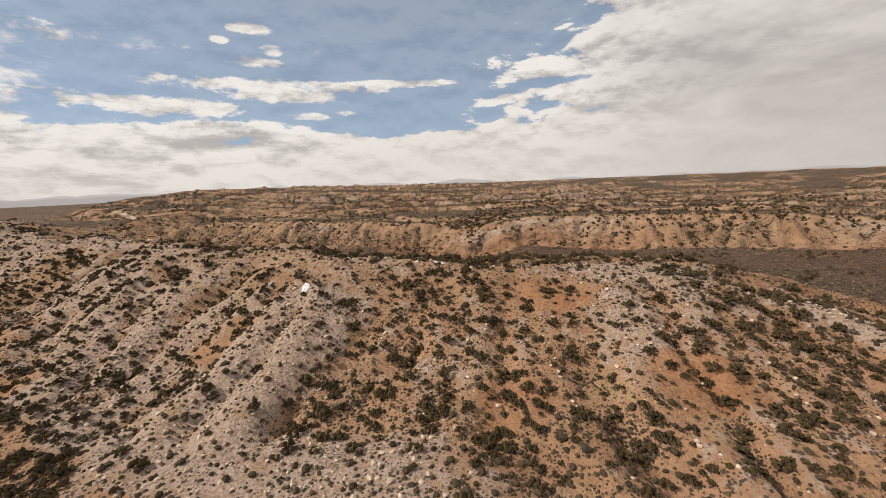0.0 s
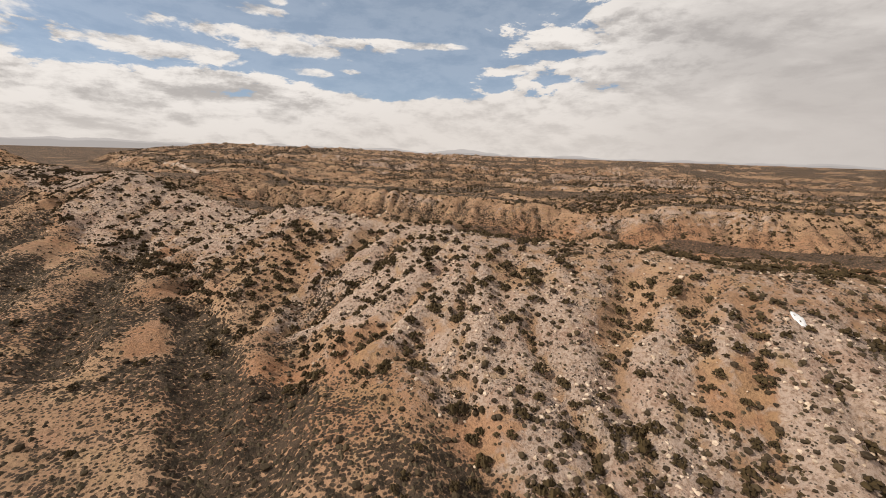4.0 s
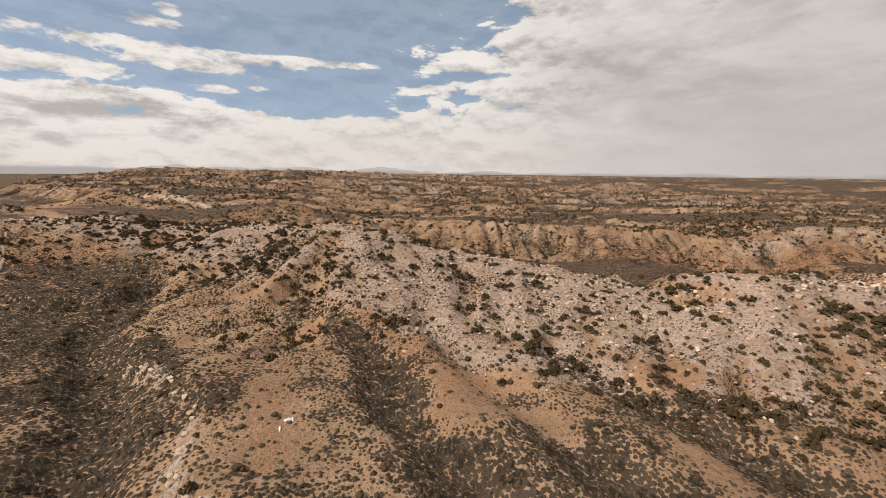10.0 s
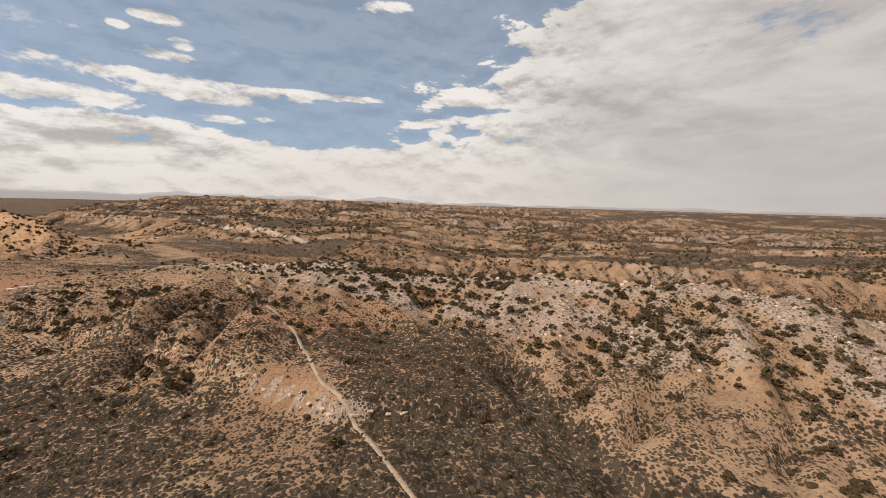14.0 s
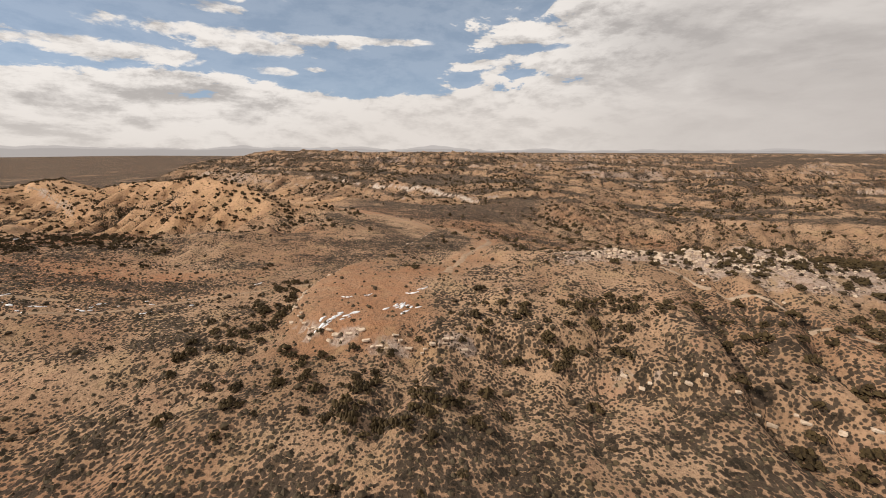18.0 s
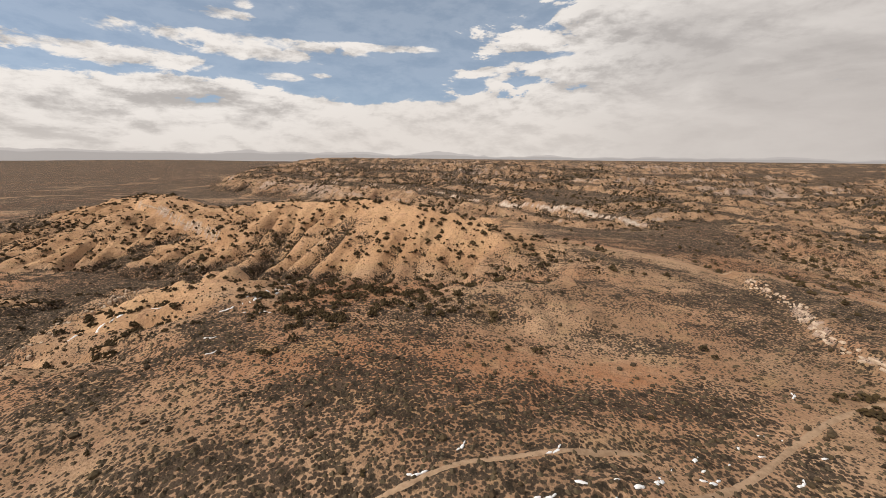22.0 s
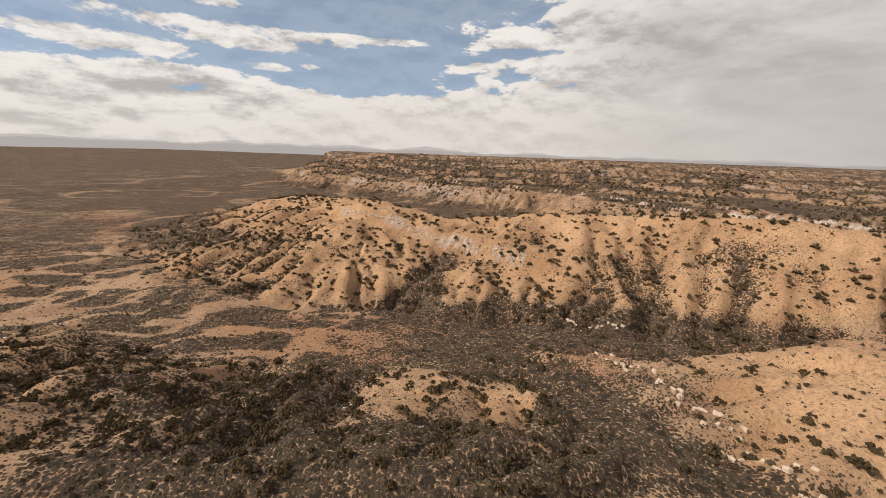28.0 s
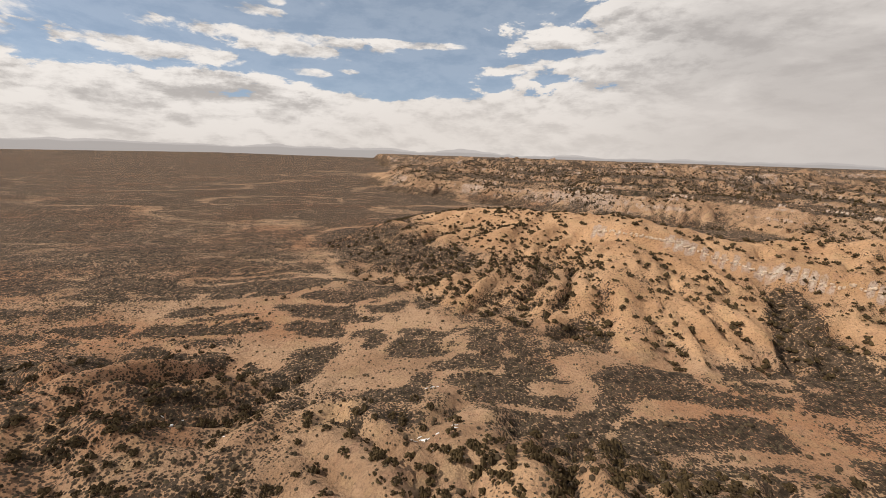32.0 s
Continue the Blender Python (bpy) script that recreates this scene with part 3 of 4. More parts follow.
def cover(wx, wy, h, slope, rill):
    """Shares of sagebrush (part of it painted shade), pale rock and rust-coloured sand on the ground, and of far
    scrub, 0 to 1.
    """
    x, y = plan(wx, wy)
    depth = far_depth(wx, wy)
    n1, n2, n3 = fbm(x / 48, y / 48, 4, 21), fbm(x / 26, y / 13, 4, 22), fbm(x / 100, y / 100, 3, 23)
    crest, toe = np.interp(x, CREST_X, CREST_Y), np.interp(x, CREST_X, TOE_Y)
    toe = toe + 16 * (fbm(x / 20, y / 20, 3, 25) - 0.5)
    front = step(-440, -400, x) * step(-9, 9, y - toe) * (1 - step(2, 14, y - crest))
    flat = 1 - step(0.08, 0.22, slope)
    far = step(-25, 10, depth)
    low = np.interp(wx, [-1000, -840, -750, -700, -640, -560], [14.0, 13.5, 15.0, 18.0, 20.0, 23.0])
    floor = step(-540, -580, x) * step(275, 295, y) * (1 - step(0.0, 3.0, h - low)) * (1 - far)
    back = step(-420, -330, x) * step(12, 30, y - crest) * (1 - step(0.10, 0.22, slope)) * (1 - far)
    sage_and_shade = flat * (0.62 + 1.3 * (n1 - 0.45)) + 0.9 * (n2 - 0.5) + 0.65 * step(0.45, 0.8, rill)
    # apron: real brush, thickened so its dark colour also carries the vignette
    apron = (1 - front) * step(-430, -330, x) * (1 - step(0, 20, y - toe))
    sage_and_shade = sage_and_shade + (0.58 + 0.3 * step(-300, -340, x) + 0.75 * apron_ribs(x, y) + 0.9 * (n2 - 0.45) - sage_and_shade) * 0.9 * np.maximum(apron, 0.8 * apron_ribs(x, y))
    # valley floor: dark brush broken by wind-drawn streaks of sand
    u, v = x * 0.95 + y * 0.3 + 30 * (fbm(x / 40, y / 40, 3, 61) - 0.5), y * 0.95 - x * 0.3 + 22 * (fbm(x / 34, y / 34, 3, 63) - 0.5)
    ribbons = np.maximum(ridged(u / 34, v / 11, 62), 0.97 * ridged(u / 22, v / 15, 64)) + 0.25 * (n2 - 0.45)
    bed = 0.12 + 0.88 * step(-735, -800, x) * (1 - 0.55 * step(400, 470, y)) * (1 - 0.6 * step(-960, -1040, x))
    brushy = 1.0 - 0.85 * step(0.79, 0.91, ribbons) * bed
    sage_and_shade = sage_and_shade + (brushy - sage_and_shade) * floor
    sage_and_shade = sage_and_shade + (1.0 - sage_and_shade) * back * 0.9
    # low plain: cloud shade painted in as near-solid dark brush
    plain = np.maximum(step(-930, -1050, x), step(380, 440, y) * step(-600, -700, x)) * (1 - step(22, 30, h)) * (1 - step(-5, 15, depth))
    washes = ridged(u / 150, v / 70, 66) + 0.3 * (n1 - 0.45)
    sage_and_shade = sage_and_shade + (1.0 - np.maximum(0.3 * step(0.9, 0.97, ribbons), 0.5 * step(0.86, 0.97, washes)) - sage_and_shade) * plain * (1 - floor)
    sage_and_shade = sage_and_shade * (1 - 0.55 * front) + front * 0.6 * (n2 - 0.5)
    hill2 = step(-490, -540, x) * step(335, 352, y) * step(0.5, 3.5, h - low) * (1 - far) * (1 - plain)
    sage_and_shade = sage_and_shade * (1 - 0.6 * hill2) + hill2 * (0.2 * step(0.68, 0.82, rill) + 0.35 * step(0.58, 0.7, n1))
    knoll = np.maximum.reduce([spot(x, y, -646, 282, 40, 46), spot(x, y, -744, 293, 17, 19), spot(x, y, -722, 286, 12, 13)])
    sage_and_shade = sage_and_shade * (1 - 0.8 * knoll)
    # near hill: dense dark shrubs, thickened towards +x to paint in vignetting and shade
    dark_hill = step(-692, -712, x) * (1 - step(300, 312, y)) * (1 - spot(x, y, -866, 274, 66, 32, -0.1)) * (1 - spot(x, y, -744, 293, 19, 21)) * (1 - spot(x, y, -722, 286, 14, 15))
    sage_and_shade = sage_and_shade + (0.85 + 0.25 * step(-795, -770, x) + 1.4 * (n2 - 0.4) - sage_and_shade) * (0.55 + 0.45 * step(-795, -770, x)) * dark_hill
    sage_and_shade = np.maximum(sage_and_shade, 1.0 - step(4, 13, off_line(x, y, WASH) + 12 * (n2 - 0.45)))
    sage_and_shade = np.maximum(sage_and_shade, 1.0 - step(6, 13, off_line(x, y, BAY) + 8 * (n2 - 0.45)))
    bench = step(-480, -500, x) * step(-625, -600, x) * (1 - step(315, 335, y))
    sage_and_shade = sage_and_shade + (0.58 - 0.22 * step(-565, -605, x) + 1.0 * (n2 - 0.45) + 0.5 * (n1 - 0.5) - sage_and_shade) * 0.85 * bench
    bare = np.maximum.reduce([spot(x, y, -464, 228, 17, 26, 0.2), spot(x, y, -444, 250, 18, 10, 0.3), spot(x, y, -362, 176, 10, 5, -0.45),
                              spot(x, y, -877, 277, 20, 30, -0.5), spot(x, y, -520, 246, 9, 6), 1 - step(2, 8, off_line(x, y, RIDGE_ROAD)),
                              spot(x, y, -330, 262, 14, 8), spot(x, y, -97, 72, 8, 5),
                              spot(x, y, -54, 80, 7, 6), spot(x, y, 8, 61, 8, 7), spot(x, y, 26, 91, 10, 6), spot(x, y, 44, 62, 9, 8), spot(x, y, -83, 43, 6, 5),
                              spot(x, y, -237, 130, 10, 7), spot(x, y, -179, 113, 6, 5), spot(x, y, -122, 94, 6, 9), spot(x, y, -140, 90, 8, 6), spot(x, y, -235, 139, 9, 6), spot(x, y, -201, 142, 8, 5),
                              spot(x, y, -292, 153, 6, 4), spot(x, y, -341, 230, 9, 5), spot(x, y, -287, 172, 7, 5), spot(x, y, -306, 198, 8, 4),
                              spot(x, y, -843, 254, 14, 8), spot(x, y, -725, 282, 8, 6), spot(x, y, -799, 291, 6, 4), spot(x, y, -268, 122, 5, 14, 0.2), spot(x, y, -229, 128, 6, 9, 0.5), spot(x, y, -271, 156, 5, 8), spot(x, y, -208, 118, 4, 6), spot(x, y, -168, 92, 5, 8, 0.5)])
    sage_and_shade = np.maximum(sage_and_shade, 0.95 * np.maximum.reduce([spot(x, y, -336, 183, 24, 11), spot(x, y, -325, 152, 24, 12), spot(x, y, -300, 140, 14, 16), spot(x, y, -244, 116, 7, 16, -0.3), spot(x, y, -204, 123, 7, 14, -0.4), spot(x, y, -400, 170, 30, 16)]))
    sage_and_shade = np.maximum(sage_and_shade, (1 - 0.95 * floor) * (0.36 - 0.16 * front + 0.36 * n1 - 0.08 * bench - 0.25 * hill2 - 0.3 * knoll - 0.25 * spot(x, y, -872, 280, 34, 22)))
    bare = np.clip(bare * (0.35 + 1.3 * n2), 0, 1)
    sage_and_shade = np.clip(sage_and_shade * (1 - 0.9 * bare), 0, 1)
    rock = 1.0 * front * (0.45 + 1.7 * (n3 - 0.33)) * (1 - 0.75 * step(0.5, 0.85, rill)) + 0.3 * step(0.3, 0.5, slope) * (n1 + 0.1)
    rock = rock * (1 - 0.3 * step(-40, 30, x)) + 0.9 * spot(x, y, -388, 247, 26, 12, -0.3)
    rock = np.clip(rock * (1 - 0.6 * bare * (1 - step(0.5, 1.0, rock))), 0, 1)
    rock = np.clip(rock + far * (0.05 + 0.35 * step(0.5, 0.62, n3)) * step(0.15, 0.4, slope), 0, 1)
    sage_and_shade = np.clip(sage_and_shade + (1.0 - 0.62 * step(0.08, 0.22, slope) * (0.5 + 0.9 * n1) * (1 - 0.8 * step(0.5, 0.8, rill)) + 0.5 * (n1 - 0.5) - sage_and_shade) * far, 0, 1)
    cliff = np.maximum(0.7 - 0.7 * step(0.2, 1.0, off_line(x, y, LEDGE_A) + 3 * n2 - 1.0), 0.6 - 0.6 * step(0.2, 1.2, off_line(x, y, LEDGE_B) + 2.5 * n2 - 0.9))
    cliff = np.maximum(cliff, 0.8 - 0.8 * step(0.2, 1.3, off_line(x, y, LEDGE_D) + 2.5 * n2 - 0.8))
    cliff = np.maximum(cliff, 1 - step(0.6, 1.5, off_line(x, y, LEDGE_C) + 3.0 * (n2 - 0.42)))
    band = off_line(wx, wy, WHITE_BAND)
    cliff = np.maximum(cliff, (1 - step(0.5, 1.5, band + 4.0 * (n2 - 0.42))) * step(0.36, 0.44, fbm(wx / 22, wy / 22, 2, 95)))
    tier = h / 7 - np.floor(h / 7)
    strata = step(0.42, 0.5, tier) * (1 - step(0.5, 0.6, tier)) * step(0.18, 0.4, slope) * step(0.44, 0.55, fbm(wx / 60, wy / 60, 2, 96)) * far
    cliff = np.maximum(cliff, 0.55 * strata)
    rock = np.where(cliff > 0.02, np.maximum(rock, 0) + 2 * cliff, rock)
    sage_and_shade = sage_and_shade * (1 - np.clip(cliff, 0, 1))
    rust = (0.10 + 2.0 * (fbm(x / 60, y / 40, 3, 24) - 0.5)) * (1 - 0.7 * front) + 0.4 * step(-70, 40, x) + 0.45 * bare + 0.5 * spot(x, y, -464, 228, 19, 28, 0.2) + 0.3 * bench 
    gold = np.clip(hill2 * (1 - far) + 0.8 * knoll + 0.6 * spot(x, y, -866, 274, 66, 32, -0.1), 0, 1)
    rust = np.clip(rust * (1 - 0.8 * far), 0, 1) * (1 - 0.75 * gold) - 0.8 * gold
    return sage_and_shade, rock, np.clip(rust, -1, 1), far * (0.2 + 0.7 * step(0.45, 0.6, n1)) * (1 - 0.5 * step(0.1, 0.22, slope))


def ground_material():
    m = bpy.data.materials.new("desert_ground")
    m.use_nodes = True
    n = Nodes(m.node_tree)
    out, bsdf = n.add("ShaderNodeOutputMaterial"), n.add("ShaderNodeBsdfPrincipled")
    pos = n.add("ShaderNodeNewGeometry").outputs["Position"]

    def share(name):
        return n.add("ShaderNodeAttribute", attribute_name=name).outputs["Fac"]

    sage_and_shade, rock, rust, scrub = share("sage_and_shade"), share("rock"), share("rust"), share("scrub")
    grain, patch, mid = n.noise(pos, 1.5, 6.0, 0.7), n.noise(pos, 0.05, 5.0, 0.6), n.noise(pos, 0.33, 5.0, 0.6)
    sand = n.mix(n.ramp(patch, 0.35, 0.65), (0.325, 0.2, 0.12), (0.47, 0.305, 0.19))
    sand = n.mix(n.ramp(rust, 0.0, -0.7), sand, n.mix(n.ramp(patch, 0.35, 0.65), (0.43, 0.252, 0.138), (0.58, 0.362, 0.208)))
    sand = n.mix(n.math("MULTIPLY", n.math("MAXIMUM", rust, 0.0), n.ramp(mid, 0.3, 0.6, 0.5, 1.0)), sand, (0.385, 0.182, 0.092))
    hue, tone = n.noise(n.scaled(pos, 1.0, 1.0, 2.0), 0.11, 4.0, 0.55, 0.4), n.noise(pos, 0.19, 3.0, 0.5, 0.6)
    sand = n.mix(n.ramp(hue, 0.54, 0.64, 0.0, 0.25), sand, (0.44, 0.315, 0.165))
    sand = n.mix(n.ramp(tone, 0.56, 0.68, 0.0, 0.5), sand, (0.40, 0.23, 0.145))
    stone = n.mix(n.ramp(grain, 0.38, 0.62), (0.25, 0.175, 0.13), (0.69, 0.535, 0.44))
    rocky = n.math("MULTIPLY", n.ramp(n.math("ADD", rock, n.math("MULTIPLY", n.math("SUBTRACT", mid, 0.5), 1.2)), 0.3, 0.6), 0.9)
    stone = n.mix(n.ramp(hue, 0.46, 0.36, 0.0, 0.55), stone, n.mix(n.ramp(grain, 0.38, 0.62), (0.27, 0.165, 0.115), (0.57, 0.39, 0.30)))
    stone = n.mix(n.ramp(tone, 0.57, 0.70, 0.0, 0.6), stone, (0.40, 0.27, 0.14))
    col = n.mix(rocky, sand, stone)
    col = n.mix(n.ramp(rock, 1.05, 1.8, 0.0, 0.9), col, n.mix(n.ramp(grain, 0.35, 0.6), (0.42, 0.34, 0.275), (0.74, 0.65, 0.55)))
    col = n.mix(n.ramp(grain, 0.44, 0.66, 0.0, 0.7), col, n.mix(0.6, col, (0.075, 0.055, 0.042)))

    def clumps(scale, least, most, share, soft):
        cell = n.add("ShaderNodeTexVoronoi", feature="F1")
        n.put(cell.inputs["Vector"], pos)
        cell.inputs["Scale"].default_value = scale
        edge = n.math("SUBTRACT", n.ramp(share, 0.0, 1.0, least, most), cell.outputs["Distance"])
        edge = n.math("ADD", edge, n.math("MULTIPLY", n.math("SUBTRACT", grain, 0.5), 0.55))
        return n.ramp(edge, -soft, soft)

    drift = n.math("ADD", sage_and_shade, n.math("MULTIPLY", n.math("SUBTRACT", n.noise(n.scaled(pos, 1.0, 1.6, 1.0), 0.13, 5.0, 0.62, 0.5), 0.5), n.ramp(sage_and_shade, 0.05, 0.4, 0.0, 1.3)))
    brush = n.mix(n.ramp(mid, 0.3, 0.7), (0.026, 0.020, 0.015), (0.075, 0.057, 0.042))
    col = n.mix(n.math("MULTIPLY", clumps(1.7, 0.02, 0.72, drift, 0.10), 0.92), col, brush)
    col = n.mix(n.math("MULTIPLY", clumps(0.42, 0.02, 0.40, drift, 0.06), 0.75), col, (0.028, 0.022, 0.015))
    col = n.mix(n.math("MULTIPLY", clumps(0.13, -0.2, 0.36, scrub, 0.05), 0.9), col, (0.034, 0.028, 0.017))
    n.link(col, bsdf.inputs["Base Color"])
    bsdf.inputs["Roughness"].default_value = 0.95
    bsdf.inputs["Specular IOR Level"].default_value = 0.15
    bump = n.add("ShaderNodeBump")
    bump.inputs["Strength"].default_value, bump.inputs["Distance"].default_value = 0.8, 0.7
    n.put(bump.inputs["Height"], n.math("ADD", grain, n.math("MULTIPLY", mid, 2.0)))
    n.link(bump.outputs[0], bsdf.inputs["Normal"])
    n.link(bsdf.outputs[0], out.inputs[0])
    return m


def plain_material(name, dark, light, scale, rough=0.9, bump=0.3, random=0.0):
    m = bpy.data.materials.new(name)
    m.use_nodes = True
    n = Nodes(m.node_tree)
    out, bsdf = n.add("ShaderNodeOutputMaterial"), n.add("ShaderNodeBsdfPrincipled")
    pos = n.add("ShaderNodeNewGeometry").outputs["Position"]
    a, b = n.noise(pos, scale, 4.0, 0.6), n.noise(pos, scale * 0.13, 3.0, 0.5)
    col = n.mix(n.ramp(n.math("ADD", n.math("MULTIPLY", a, 0.6), n.math("MULTIPLY", b, 0.4)), 0.35, 0.65), dark, light)
    if random:
        isle = n.add("ShaderNodeNewGeometry").outputs["Random Per Island"]
        col = n.mix(n.math("MULTIPLY", isle, random), col, n.mix(0.5, light, (0.16, 0.12, 0.06)))
    n.link(col, bsdf.inputs["Base Color"])
    bsdf.inputs["Roughness"].default_value = rough
    bsdf.inputs["Specular IOR Level"].default_value = 0.2
    node = n.add("ShaderNodeBump")
    node.inputs["Strength"].default_value, node.inputs["Distance"].default_value = bump, 0.15
    n.put(node.inputs["Height"], a)
    n.link(node.outputs[0], bsdf.inputs["Normal"])
    n.link(bsdf.outputs[0], out.inputs[0])
    return m


GROUND = ground_material()
JUNIPER = plain_material("juniper_foliage", (0.021, 0.0138, 0.007), (0.068, 0.045, 0.019), 2.2, 0.9, 0.5, 0.3)
BARK = plain_material("juniper_bark", (0.09, 0.065, 0.05), (0.17, 0.13, 0.10), 9.0)
SAGE = plain_material("sagebrush", (0.030, 0.023, 0.016), (0.095, 0.072, 0.048), 1.5, 0.95, 0.3, 0.5)
SNOW = plain_material("old_snow", (0.72, 0.72, 0.74), (0.86, 0.86, 0.86), 3.0, 0.6)
TRACK = plain_material("packed_dirt", (0.27, 0.18, 0.115), (0.40, 0.275, 0.18), 1.2)
TRAIL_DIRT = plain_material("trail_dirt", (0.30, 0.215, 0.15), (0.43, 0.325, 0.235), 1.2)
SHRUB = plain_material("desert_shrub", (0.024, 0.017, 0.011), (0.078, 0.054, 0.034), 2.0, 0.95, 0.3, 0.5)
ROCK = plain_material("pale_sandstone", (0.40, 0.295, 0.21), (0.70, 0.565, 0.44), 1.1, 0.9, 0.8)

# ------------------------------------------------------------------ ground sheet
nx, ny = len(GX), len(GY)
idx = np.arange(nx * ny).reshape(ny, nx)
quads = np.stack([idx[:-1, :-1], idx[:-1, 1:], idx[1:, 1:], idx[1:, :-1]], -1).reshape(-1, 4)
ground = new("ground", mesh_from("ground", np.stack([XX, YY, ZZ], -1).reshape(-1, 3), quads, GROUND, True))
tagged(ground, "tan and rust desert ground with sagebrush flats and pale rock slopes", "ground", kind="structure")
COVER = cover(XX, YY, ZZ, SLOPE, RILL)
for key, layer in zip(("sage_and_shade", "rock", "rust", "scrub"), COVER):
    att = ground.data.attributes.new(key, "FLOAT", "POINT")
    att.data.foreach_set("value", np.ascontiguousarray(layer, np.float32).ravel())

# ------------------------------------------------------------------ junipers
rng = np.random.default_rng(7)


def ball(detail):
    bm = bmesh.new()
    bmesh.ops.create_icosphere(bm, subdivisions=detail, radius=1.0)
    v = np.array([p.co[:] for p in bm.verts])
    f = np.array([[q.index for q in p.verts] for p in bm.faces])
    bm.free()
    return v, f


BALL0 = ball(1)
DIAMOND = (np.array([(1, 0, 0), (0, 1, 0), (-1, 0, 0), (0, -1, 0), (0, 0, 1), (0, 0, -0.6)], float), np.array([(0, 1, 4), (1, 2, 4), (2, 3, 4), (3, 0, 4), (1, 0, 5), (2, 1, 5), (3, 2, 5), (0, 3, 5)]))


def blobs(centres, radii, shape, squash, rough, gen):
    """Ragged clumps joined into one set of faces."""
    v0, f0 = shape
    k = len(centres)
    jit = 1 + rough * (gen.random((k, len(v0), 1)) - 0.5) * 2
    verts = v0[None] * jit * radii[:, None, None] * np.array([1, 1, squash]) + centres[:, None]
    faces = f0[None] + (np.arange(k) * len(v0))[:, None, None]
    return verts.reshape(-1, 3), faces.reshape(-1, 3)


def crown_mesh(seed):
    g = np.random.default_rng(seed)
    k = 110
    ang, rad = g.random(k) * 6.283, 1.0 * np.sqrt(g.random(k))
    lobes = 1 + 0.22 * np.sin(3 * ang + seed) + 0.12 * np.sin(5 * ang + 2 * seed)
    c = np.stack([lobes * rad * np.cos(ang), lobes * rad * np.sin(ang), 0.3 + (1 - rad * rad * 0.8) * 0.95 * g.random(k)], -1)
    v, f = blobs(c, 0.16 + 0.18 * g.random(k), DIAMOND, 0.95, 0.4, g)
    return mesh_from("crown", v, f, JUNIPER)


def trunk_mesh():
    bm = bmesh.new()
    bmesh.ops.create_cone(bm, cap_ends=True, segments=7, radius1=0.16, radius2=0.07, depth=1.1, matrix=Matrix.Translation((0, 0, 0.4)))
    for k in range(4):
        turn = Matrix.Rotation(k * 1.6, 4, "Z") @ Matrix.Translation((0.0, 0, 0.55)) @ Matrix.Rotation(0.8, 4, "Y") @ Matrix.Translation((0, 0, 0.35))
        bmesh.ops.create_cone(bm, cap_ends=True, segments=5, radius1=0.07, radius2=0.025, depth=0.8, matrix=turn)
    me = bpy.data.meshes.new("trunk")
    bm.to_mesh(me)
    bm.free()
    me.materials.append(BARK)
    return me


def camera_line(x):
    """How far along y the flight passes at x."""
    return np.interp(-x, [0, 100, 200, 300, 400, 500, 600, 740, 900], [0, 22, 56, 95, 130, 162, 187, 207, 235])


